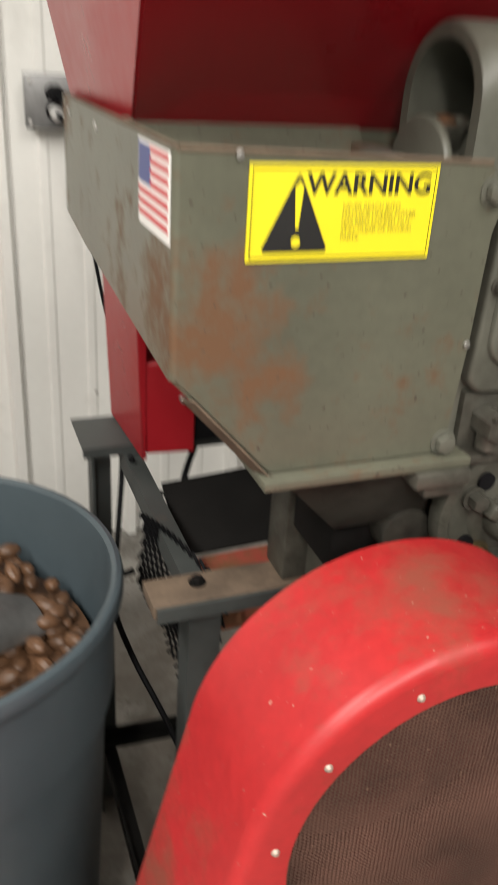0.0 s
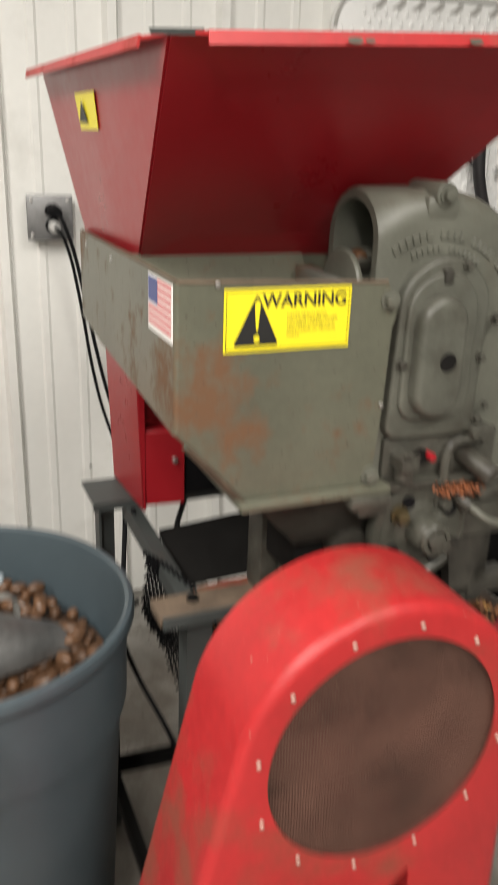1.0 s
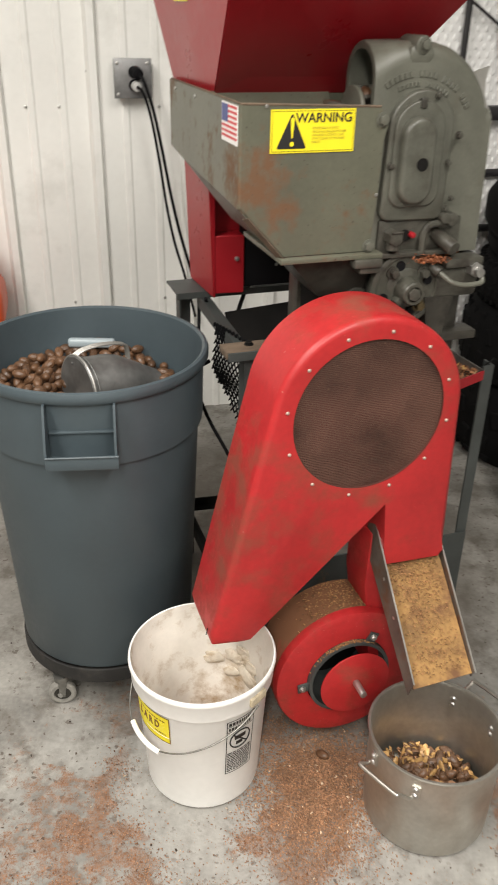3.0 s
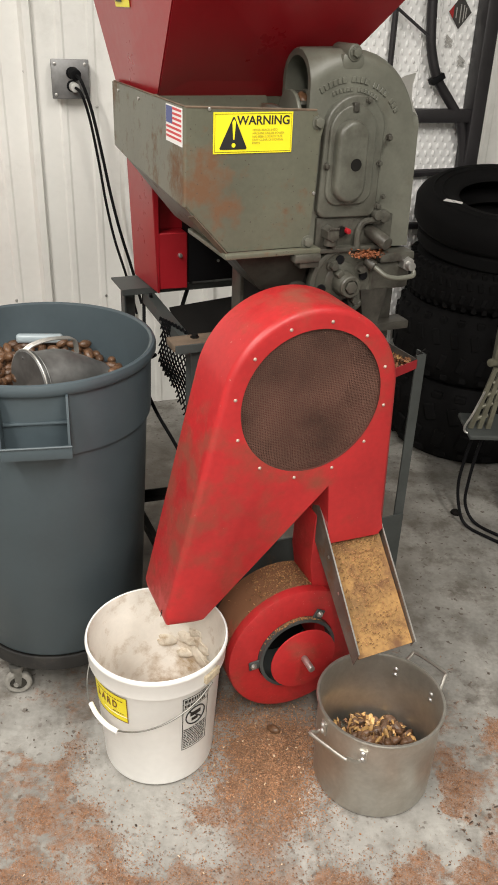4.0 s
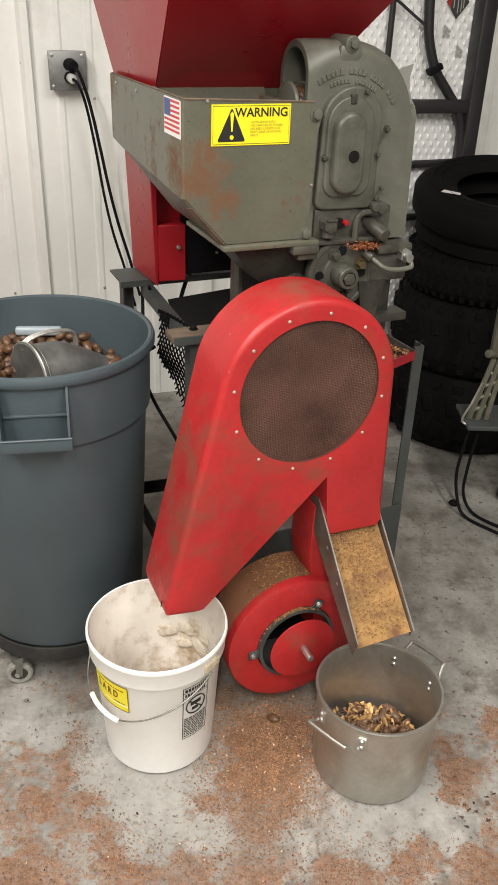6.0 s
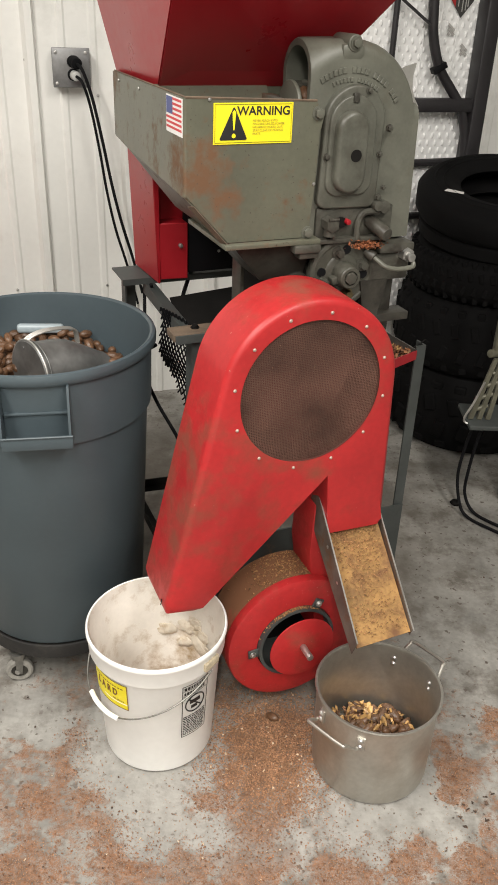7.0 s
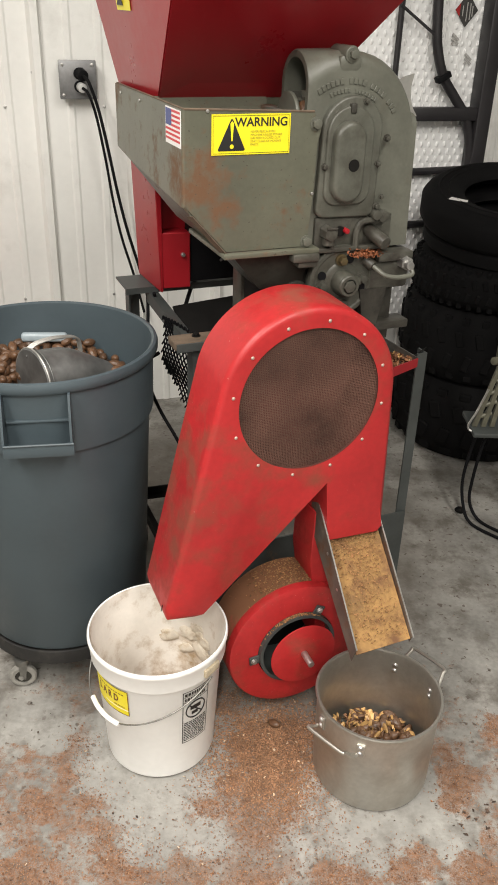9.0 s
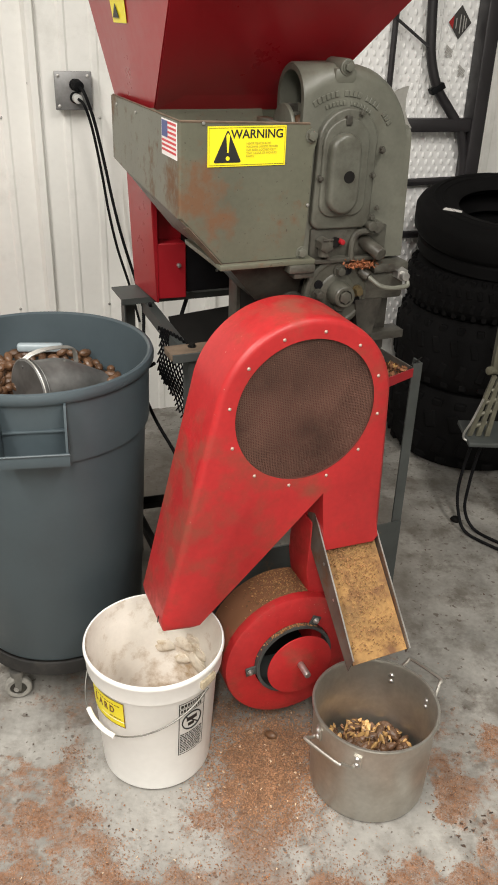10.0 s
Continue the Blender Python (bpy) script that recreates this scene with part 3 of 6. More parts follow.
# ---- cracking head ----
def cracking_head():
    th = thing("cracking_head", MACHINE, "grey painted cast iron nut cracking head with bolted cover", "machine")
    F, B = 0.02, 0.155

    def top(u):
        return 1.568 if u < 0.335 else max(1.420 + math.sqrt(max(0.148 ** 2 - (u - 0.335) ** 2, 0.0)), 1.449)

    def section(u, inset, z0, r):
        f, b, h = F + inset, B - inset, top(u) - inset
        pts = [(f, z0), (f, 1.30)]
        for i in range(9):
            a = radians(180 - 90 * i / 8)
            pts.append((f + r + r * math.cos(a), h - r + r * math.sin(a)))
        for i in range(9):
            a = radians(90 - 90 * i / 8)
            pts.append((b - r + r * math.cos(a), h - r + r * math.sin(a)))
        return pts + [(b, 1.30), (b, z0)]

    bm = bmesh.new()
    us = [0.232, 0.238, 0.27, 0.30, 0.335, 0.36, 0.385, 0.405, 0.425, 0.44, 0.453, 0.463, 0.470, 0.476, 0.4805, 0.486, 0.492]
    rings = [[bm.verts.new((u + (0.008 * (1.44 - z) / 0.27 if u > 0.483 and z < 1.44 else 0), v, z)) for v, z in section(u, 0.0025 if u == 0.232 else 0, 1.17, max(0.026, 0.066 - (u - 0.232) * 0.5))] for u in us]
    inner = [[bm.verts.new((u, v, z)) for v, z in section(0.232, 0.015, 1.17, 0.05)] for u in (0.232, 0.325)]
    for seq in (rings, inner):
        for a, b in zip(seq, seq[1:]):
            for i in range(len(a) - 1):
                bm.faces.new((a[i], a[i + 1], b[i + 1], b[i]))
    for i in range(len(inner[0]) - 1):
        bm.faces.new((rings[0][i], rings[0][i + 1], inner[0][i + 1], inner[0][i]))
    bm.faces.new(inner[1])
    bm.faces.new(rings[-1])
    housing = part("housing", bm, CAST, th, sharp=40)
    # raised edge bead round the mouth, lifting boss on top
    part("lifting_boss", merge(cyl((0.322, 0.014, 1.562), (0.322, 0.09, 1.562), 0.0165, 24, 0.004), box(0.296, 0.348, 0.017, 0.085, 1.53, 1.562, 0.010)), CAST, th)
    part("bolt", hexbolt((0.322, 0.014, 1.563), (0, -1, 0), 0.009, 0.007), CAST, th)
    fin = [(0.44, 1.47), (0.478, 1.498), (0.507, 1.513), (0.533, 1.520), (0.528, 1.495), (0.530, 1.468), (0.539, 1.448), (0.551, 1.432), (0.50, 1.428), (0.45, 1.43)]
    part("deflector_fin", prism(fin, 0.115, 0.119), STEEL, th, "bare steel deflector fin")
    # cast letters as bars
    rnd = random.Random(5)
    for r, zc, a0, a1, h, w in ((0.128, 1.386, 122, 32, 0.0115, 0.0082), (0.110, 1.386, 112, 54, 0.0085, 0.006), (0.094, 1.386, 102, 70, 0.008, 0.006), (0.152, 1.386, 98, 82, 0.007, 0.005)):
        a = a0
        while a > a1:
            c = (0.324 + r * math.cos(radians(a)), zc + r * math.sin(radians(a)))
            if rnd.random() > 0.12 and c[1] < top(c[0]) - 0.012:
                part("cast_letter_bar", merge(None, box(-w / 2, w / 2, -0.002, 0.002, -h / 2, h / 2, 0.0008, seg=1), Matrix.Translation((c[0], F - 0.0006 if r < 0.14 else F + 0.002, c[1])) @ pose(0, 0, 0, 0, 90 - a, 0)), CAST, housing)
            a -= math.degrees((w + 0.0022) / r)
    # layered cover
    cover = arc(0.332, 1.418, 0.070, -8, 188, 20) + arc(0.278, 1.266, 0.021, 180, 270, 6) + arc(0.378, 1.264, 0.021, 270, 360, 6)
    part("cover_plate", prism(cover, 0.004, 0.03, 0.005), COVER, th)
    rim = arc(0.325, 1.416, 0.054, 0, 180, 18) + arc(0.300, 1.302, 0.030, 180, 270, 8) + arc(0.350, 1.302, 0.029, 270, 360, 8)
    part("cover_step", prism(rim, -0.003, 0.012, 0.004), COVER, th)
    obr = arc(0.317, 1.406, 0.036, 0, 180, 16) + arc(0.317, 1.316, 0.036, 180, 360, 16)
    part("raised_cover", prism(obr, -0.024, 0.01, 0.010, 4), COVER, th)
    part("cover_bracket", box(0.318, 0.331, -0.007, 0.004, 1.456, 1.474, 0.002), OILY, th)
    # solid dark disc in place of the hole's shaded depth
    part("sight_hole", cyl((0.324, -0.0246, 1.357), (0.324, -0.015, 1.357), 0.0125, 24), DARK, th)
    for u, z, r in ((0.270, 1.352, 0.007), (0.412, 1.405, 0.007), (0.395, 1.354, 0.006), (0.402, 1.265, 0.007), (0.412, 1.285, 0.005), (0.356, 1.478, 0.006)):
        part("bolt", hexbolt((u, 0.004, z), (0, -1, 0), r * 0.85, 0.007), GREASY, th)
    # turning drive wheel
    rim = lathe([(0, -0.022), (0.074, -0.022), (0.080, -0.018), (0.082, -0.010), (0.082, -0.002), (0.080, 0.002), (0.074, 0.0045), (0.070, 0.0045), (0.067, 0.001), (0.044, 0.0), (0.038, 0.004), (0, 0.004)], 64, m=pose(0, 0, 0, 90))
    wheel = part("drive_wheel", rim, WHEEL_GREY, th, "turning grey drive wheel with bolts")
    part("hub", merge(cyl((0, -0.036, 0), (0, -0.003, 0), 0.0245, 32, 0.004, r2=0.029), box(-0.009, 0.009, -0.026, -0.003, 0.02, 0.038, 0.004)), WHEEL_GREY, wheel)
    part("hub_ring", lathe([(0.016, 0.036), (0.016, 0.043), (0.022, 0.043), (0.0245, 0.040), (0.0245, 0.036)], 32, m=pose(0, 0, 0, 90)), WHEEL_GREY, wheel, "worn hub ring")
    part("shaft_end", cyl((0, -0.047, 0), (0, -0.036, 0), 0.0145, 6, 0.002), GREASY, wheel)
    for i in range(4):
        a = radians(90 * i)
        c = Vector((0.050 * math.sin(a), 0, 0.050 * math.cos(a)))
        part("bolt", cyl(c + Vector((0, -0.019, 0)), c + Vector((0, -0.003, 0)), 0.0095, 6, 0.001, cyl(c + Vector((0, -0.005, 0)), c + Vector((0, 0.0, 0)), 0.0135, 18)), (GREASY, BRASS)[i == 3], wheel)
        a += radians(24)
        c = Vector((0.053 * math.sin(a), 0, 0.053 * math.cos(a)))
        part("slot", cyl(c + Vector((0, -0.0042, 0)), c + Vector((0, 0.004, 0)), 0.0100, 14), BLACK, wheel)
    wheel.matrix_basis = pose(0.333, 0.006, 1.102)
    # feed wheel that carries nuts up through the mouth
    disc = cyl((-0.034, 0, 0), (-0.024, 0, 0), 0.050, 40, 0.003)
    cyl((0.0, 0, 0), (0.010, 0, 0), 0.050, 40, 0.003, disc)
    cyl((-0.026, 0, 0), (0.03, 0, 0), 0.024, 24, 0, disc)
    feed = part("feed_wheel", disc, CAST, th, "worn steel feed wheel with nuts between its discs")
    for i in range(8):
        a = radians(45 * i)
        c = Vector((-0.012, 0.036 * math.cos(a), 0.036 * math.sin(a)))
        part("feed_cup", merge(None, box(-0.0118, 0.0118, -0.004, 0.004, -0.013, 0.013, 0.001), Matrix.Translation(c) @ pose(0, 0, 0, math.degrees(a) - 90, 0, 0)), GREASY, feed)
        if i % 2:
            a += radians(22)
            c = Vector((-0.012, 0.040 * math.cos(a), 0.040 * math.sin(a)))
            part("pecan", merge(None, nut_bm(), Matrix.Translation(c) @ pose(0, 0, 0, math.degrees(a), 0, 0)), NUT, feed)
    feed.matrix_basis = pose(0.250, 0.088, 1.440)
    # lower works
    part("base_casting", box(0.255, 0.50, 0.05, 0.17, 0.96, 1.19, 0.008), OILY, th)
    part("ledge", box(0.262, 0.44, -0.004, 0.06, 1.172, 1.182, 0.002), GREASY, th)
    part("back_plate", box(0.262, 0.45, 0.012, 0.06, 1.175, 1.245, 0.003), GREASY, th)
    part("nut_block", merge(cyl((0.288, -0.02, 1.215), (0.288, 0.02, 1.215), 0.016, 6, 0.002), cyl((0.288, -0.004, 1.19), (0.288, -0.004, 1.205), 0.013, 16)), GREASY, th)
    part("wing_pin", cyl((0.276, -0.02, 1.228), (0.300, -0.02, 1.228), 0.003, 8), GREASY, th)
    part("hole_ring", cyl((0.322, 0.006, 1.214), (0.322, 0.014, 1.214), 0.011, 20), DARK, th)
    part("red_pin", cyl((0.333, -0.006, 1.216), (0.333, 0.014, 1.216), 0.0060, 12, 0.002), RED_DARK, th, "red plastic pin end")
    part("arch_bracket", tube([(0.358, 0.0, 1.175), (0.358, 0.0, 1.21), (0.368, 0.0, 1.232), (0.392, 0.0, 1.236), (0.408, 0.004, 1.232)], 0.007, 8), GREASY, th)
    part("eye_bolt", merge(cyl((0.40, -0.012, 1.248), (0.40, 0.02, 1.248), 0.011, 14, 0.002), cyl((0.418, -0.008, 1.244), (0.418, 0.02, 1.244), 0.013, 14, 0.002)), GREASY, th)
    part("plunger", cyl((0.392, 0.02, 1.214), (0.408, -0.045, 1.194), 0.0145, 20, 0.003), GREASY, th)
    part("plunger_stem", cyl((0.385, 0.03, 1.22), (0.405, 0.0, 1.207), 0.011, 14), GREASY, th)
    part("side_arm", box(0.415, 0.505, -0.012, 0.075, 1.142, 1.164, 0.006), GREASY, th)
    part("bearing_block", box(0.400, 0.505, 0.0, 0.09, 1.075, 1.142, 0.010), GREASY, th)
    part("adjusting_bolt", cyl((0.486, -0.02, 1.137), (0.486, 0.02, 1.137), 0.016, 6, 0.002, cyl((0.486, -0.035, 1.135), (0.486, 0.0, 1.135), 0.010, 14, 0.002)), ZINC, th)
    part("handle_bar", tube([(0.392, 0.0, 1.146), (0.408, -0.018, 1.130), (0.424, -0.03, 1.118), (0.45, -0.036, 1.113), (0.482, -0.036, 1.114), (0.492, -0.034, 1.118), (0.492, -0.025, 1.13)], 0.0055, 10), CAST, th, "bent grey handle bar")
    part("collar", cyl((0.402, -0.012, 1.136), (0.388, 0.006, 1.148), 0.012, 14, 0.003), GREASY, th)
    part("strut", slab([(0.40, 0.02, 0.96), (0.425, 0.02, 0.96), (0.45, 0.02, 1.08), (0.38, 0.02, 1.08)], 0.02), OILY, th)
    part("strut", box(0.455, 0.485, 0.03, 0.06, 0.94, 1.08, 0.003), OILY, th)
    part("foot_bar", box(0.40, 0.52, -0.0, 0.05, 0.975, 0.995, 0.003), OILY, th)
    part("clevis", box(0.20, 0.262, -0.022, 0.03, 1.160, 1.178, 0.004), GREASY, th)
    part("clevis", box(0.215, 0.262, -0.015, 0.04, 1.146, 1.163, 0.004), GREASY, th)
    part("linkage_rod", cyl((0.30, 0.0, 1.18), (0.30, 0.0, 1.20), 0.006, 10), GREASY, th)
    return th, wheel, feed


def nut_bm(seg=10, rings=7):
    bm = bmesh.new()
    bmesh.ops.create_uvsphere(bm, u_segments=seg, v_segments=rings, radius=1)
    for v in bm.verts:
        z = v.co.z
        k = 1 - 0.18 * abs(z) ** 3
        v.co = Vector((v.co.x * 0.0115 * k, v.co.y * 0.0115 * k, z * 0.0185))
    return bm


HEAD, WHEEL, FEED = cracking_head()


def shell_bits(name, spots_, material, label, seed, flat=False):
    """Loose shell and kernel crumbs: many small bent flakes in one mesh. spots_: (point maker, how many, size)."""
    rnd = random.Random(seed)
    verts, faces = [], []
    for where, count, size in spots_:
        for _ in range(count):
            p = where(rnd)
            s = size * rnd.uniform(0.45, 1.5)
            turn = Euler((rnd.gauss(0, 0.35 if flat else 0.9), rnd.gauss(0, 0.35 if flat else 0.9), rnd.uniform(0, 6.3))).to_matrix()
            a, b = s, s * rnd.uniform(0.3, 0.8)
            base = len(verts)
            for x, y, z in ((-a, -b, 0), (a, -b * 0.7, 0), (a * 0.8, b, 0), (-a * 0.7, b * 0.8, 0), (0, 0, b * rnd.uniform(0.25, 0.8))):
                verts.append(tuple(Vector(p) + turn @ Vector((x, y, z))))
            faces += [(base, base + 1, base + 4), (base + 1, base + 2, base + 4), (base + 2, base + 3, base + 4), (base + 3, base, base + 4), (base + 3, base + 2, base + 1, base)]
    me = bpy.data.meshes.new(name)
    me.from_pydata(verts, [], faces)
    me.materials.append(material)
    ob = new(name, me)
    return tagged(ob, label, "nut shells", kind="stuff")


CRUMB = mat("shell_crumb", (0.31, 0.165, 0.088), 0.8, vary=0.25, scale=40, fine=200, bump=0, island=0.45)
CRUMB_RED = mat("red_brown_crumb", (0.22, 0.095, 0.042), 0.7, vary=0.3, scale=40, fine=200, bump=0, island=0.5)
KERNEL = mat("golden_kernel", (0.52, 0.31, 0.12), 0.36, vary=0.3, scale=90, fine=300, bump=0.15, island=0.4)
shell_bits("nut_residue", [(lambda r: MACHINE @ Vector((0.382 + r.gauss(0, 0.018), -0.004 + r.gauss(0, 0.010), 1.160 + abs(r.gauss(0, 0.007)))), 600, 0.0024)], mat("red_residue", (0.26, 0.085, 0.032), 0.55, vary=0.3, bump=0, island=0.4), "reddish nut residue packed under the cracking head", 8)


RED_DUSTY = mat("dusty_red_paint", (0.38, 0.035, 0.03), 0.6, vary=0.2, scale=6, spots=(0.168, 0.072, 0.032), spot_scale=6, spot_at=0.45, spot_soft=0.09, spot_rough=0.9, patches=((0.19, -0.06, 0.40, 0.24, 0.22), (0.10, -0.08, 0.30, 0.16, 0.12)))


# ---- red drive guard and stand ----
def drive_guard():
    th = thing("drive_guard", MACHINE, "red sheet metal drive guard on the machine stand", "machine guard")
    def hood(plan, z0, z1, lean):
        bm = bmesh.new()
        lo = [bm.verts.new((u, v, z0)) for u, v in plan]
        hi = [bm.verts.new((u - (lean if i in (0, 3) else 0), v, z1)) for i, (u, v) in enumerate(plan)]
        bm.faces.new(lo[::-1])
        bm.faces.new(hi)
        for i in range(4):
            k = (i + 1) % 4
            bm.faces.new((lo[i], lo[k], hi[k], hi[i]))
        bmesh.ops.bevel(bm, geom=bm.edges[:], offset=0.0025, segments=1, affect="EDGES")
        return bm

    part("cover", hood([(0.066, 0.513), (0.142, 0.505), (0.142, 0.72), (0.06, 0.70)], 0.952, 1.103, 0.005), RED_DARK, th)
    part("upper_cover", hood([(0.069, 0.56), (0.150, 0.556), (0.150, 0.72), (0.055, 0.70)], 1.100, 1.36, 0.011), RED_DARK, th)
    part("side_plate", hood([(0.060, 0.511), (0.067, 0.511), (0.054, 0.700), (0.048, 0.700)], 0.942, 1.36, 0.016), RED_DARK, th)
    part("screw", cyl((0.121, 0.499, 1.044), (0.121, 0.510, 1.044), 0.006, 10, 0.002), ZINC, th)
    part("end_panel", box(0.1435, 0.36, 0.512, 0.66, 0.966, 1.30, 0.003), BLACK, th, "black end panel")
    part("screw", cyl((0.232, 0.508, 1.02), (0.232, 0.513, 1.02), 0.004, 10, 0.001), ZINC, th)


drive_guard()


def angle_bar(p0, p1, a, b, t=0.005):
    """An L section from p0 to p1 with flanges along the vectors a and b."""
    p0, p1, a, b = Vector(p0), Vector(p1), Vector(a), Vector(b)
    bm = bmesh.new()
    an, bn = a.normalized() * t, b.normalized() * t
    ring = lambda p: [bm.verts.new(p + q) for q in (Vector(), a, a + bn, an + bn, an + b, b)]
    r0, r1 = ring(p0), ring(p1)
    for i in range(6):
        k = (i + 1) % 6
        bm.faces.new((r0[i], r0[k], r1[k], r1[i]))
    bm.faces.new(r0[::-1])
    bm.faces.new(r1)
    return bm


def machine_stand():
    th = thing("machine_stand", MACHINE, "dark grey painted angle iron machine stand with steel pan", "stand")
    part("leg", angle_bar((0.005, 0.70, 0), (0.005, 0.70, 0.925), (0.04, 0, 0), (0, -0.04, 0)), STAND, th)
    part("leg", angle_bar((0.035, 0.165, 0), (0.035, 0.165, 0.92), (0.042, 0, 0), (0, 0.042, 0)), STAND, th)
    part("leg", angle_bar((0.685, 0.135, 0), (0.685, 0.135, 0.835), (-0.03, 0, 0), (0, 0.04, 0)), STAND, th)
    part("leg", angle_bar((0.685, 0.70, 0), (0.685, 0.70, 0.835), (-0.04, 0, 0), (0, -0.04, 0)), STAND, th)
    part("top_rail", angle_bar((-0.022, 0.575, 0.94), (0.5, 0.575, 0.94), (0, 0.12, 0), (0, 0, -0.017)), STAND, th)
    bar = part("cross_bar", box(-0.012, 0.50, 0.155, 0.212, 0.918, 0.936, 0.002), EDGE_RUST, th, "brown rusty flat bar")
    part("bar_face", box(-0.008, 0.50, 0.150, 0.1545, 0.914, 0.934), STAND, th)
    part("bolt", hexbolt((0.052, 0.19, 0.936), (0, 0, 1), 0.008, 0.006), DARK, bar)
    part("side_rail", angle_bar((0.042, 0.60, 0.925), (0.058, 0.22, 0.885), (0.03, 0, -0.004), (0, 0, -0.034)), STAND, th)
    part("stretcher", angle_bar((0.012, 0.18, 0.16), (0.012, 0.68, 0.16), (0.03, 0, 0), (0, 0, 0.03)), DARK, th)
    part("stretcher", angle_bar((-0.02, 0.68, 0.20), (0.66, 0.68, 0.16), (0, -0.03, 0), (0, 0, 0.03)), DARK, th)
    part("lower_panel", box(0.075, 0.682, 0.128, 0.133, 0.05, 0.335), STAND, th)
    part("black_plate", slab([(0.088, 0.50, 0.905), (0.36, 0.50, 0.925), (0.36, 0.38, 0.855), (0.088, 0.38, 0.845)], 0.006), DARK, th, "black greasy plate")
    part("shaker_pan", slab([(0.08, 0.38, 0.835), (0.30, 0.38, 0.845), (0.30, 0.22, 0.84), (0.08, 0.22, 0.83)], 0.004), RED_DUSTY, th, "red pan under the plate")
    part("post", box(0.155, 0.193, 0.165, 0.22, 0.936, 1.178, 0.003), GREASY, th)
    part("post_foot", box(0.186, 0.26, 0.12, 0.20, 0.936, 1.02, 0.006), GREASY, th)
    neck = bmesh.new()
    a = [neck.verts.new(p) for p in ((0.07, 0.0, 1.178), (0.25, 0.0, 1.178), (0.25, 0.2, 1.178), (0.07, 0.2, 1.178))]
    b = [neck.verts.new(p) for p in ((0.15, 0.04, 1.09), (0.25, 0.04, 1.09), (0.25, 0.16, 1.09), (0.15, 0.16, 1.09))]
    neck.faces.new(a)
    neck.faces.new(b[::-1])
    for i in range(4):
        neck.faces.new((a[i], a[(i + 1) % 4], b[(i + 1) % 4], b[i]))
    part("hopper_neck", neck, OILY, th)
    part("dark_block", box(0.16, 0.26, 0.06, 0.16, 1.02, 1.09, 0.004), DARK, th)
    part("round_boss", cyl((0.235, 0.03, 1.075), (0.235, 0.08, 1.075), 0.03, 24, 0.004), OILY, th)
    # pan of cracked nuts behind the aspirator
    tray = part("discharge_tray", slab([(0.20, -0.045, 0.80), (0.655, 0.13, 0.80), (0.655, 0.40, 0.80), (0.20, 0.40, 0.80)], 0.004), STAND, th)
    part("tray_wall", slab([(0.58, 0.32, 0.865), (0.58, 0.32, 0.80), (0.658, 0.135, 0.80), (0.658, 0.135, 0.825)], 0.003), SHEET_STEEL, tray)
    part("tray_wall", slab([(0.40, 0.03, 0.80), (0.40, 0.03, 0.83), (0.655, 0.13, 0.825), (0.655, 0.13, 0.80)], 0.003), RED_DARK, tray)
    part("wire_end", tube([(0.65, 0.14, 0.83), (0.668, 0.142, 0.838), (0.69, 0.15, 0.845)], 0.0018, 6), DARK, th)
    # expanded metal guard, bent round
    g = thing("mesh_guard", MACHINE, "black expanded metal mesh guard hanging from the stand", "guard")
    bm = bmesh.new()
    rows, cols = 22, 13
    for i in range(rows):
        for j in range(cols):
            def pt(a, b):
                s = b / cols
                z = 0.895 - 0.0115 * a
                return Vector((0.032 + 0.070 * s + 0.004 * math.sin(a * 0.5), 0.40 - 0.18 * s + 0.03 * math.sin(s * 3.1), z + 0.022 - 0.02 * s))
            o = 0.5 if i % 2 else 0.0
            c = pt(i, j + o)
            for q in (pt(i + 1, j + o + 0.5), pt(i + 1, j + o - 0.5)):
                if j + o - 0.5 >= max(-0.5, 0.9 * (i - 12)):
                    tube([c, q], 0.0026, 4, bm, 1)
    part("wire_mesh", bm, BLACK, g)
    ex = bmesh.new()
    tube([(0.05, 0.55, 0.93), (0.06, 0.56, 0.90), (0.07, 0.53, 0.88), (0.09, 0.50, 0.885)], 0.005, 8, ex)
    c = part("drive_cable", ex, BLACK)
    c.matrix_world = MACHINE
    tagged(c, "short black cable loop beside the stand", "cable")


machine_stand()
shell_bits("tray_nuts", [(lambda r: MACHINE @ Vector((lambda u: (u, 0.13 - (0.655 - u) * 0.33 + r.uniform(0.01, 0.17) * (1 - 0.75 * max(0, (u - 0.5) / 0.16)), 0.808 + r.uniform(0, 0.016)))(r.uniform(0.42, 0.645))), 420, 0.006)], CRUMB_RED, "cracked nut pieces in the discharge tray", 12)
shell_bits("tray_kernels", [(lambda r: MACHINE @ Vector((lambda u: (u, 0.13 - (0.655 - u) * 0.33 + r.uniform(0.01, 0.15) * (1 - 0.75 * max(0, (u - 0.5) / 0.16)), 0.818 + r.uniform(0, 0.012)))(r.uniform(0.45, 0.64))), 14, 0.006)], KERNEL, "golden kernel pieces in the discharge tray", 13)


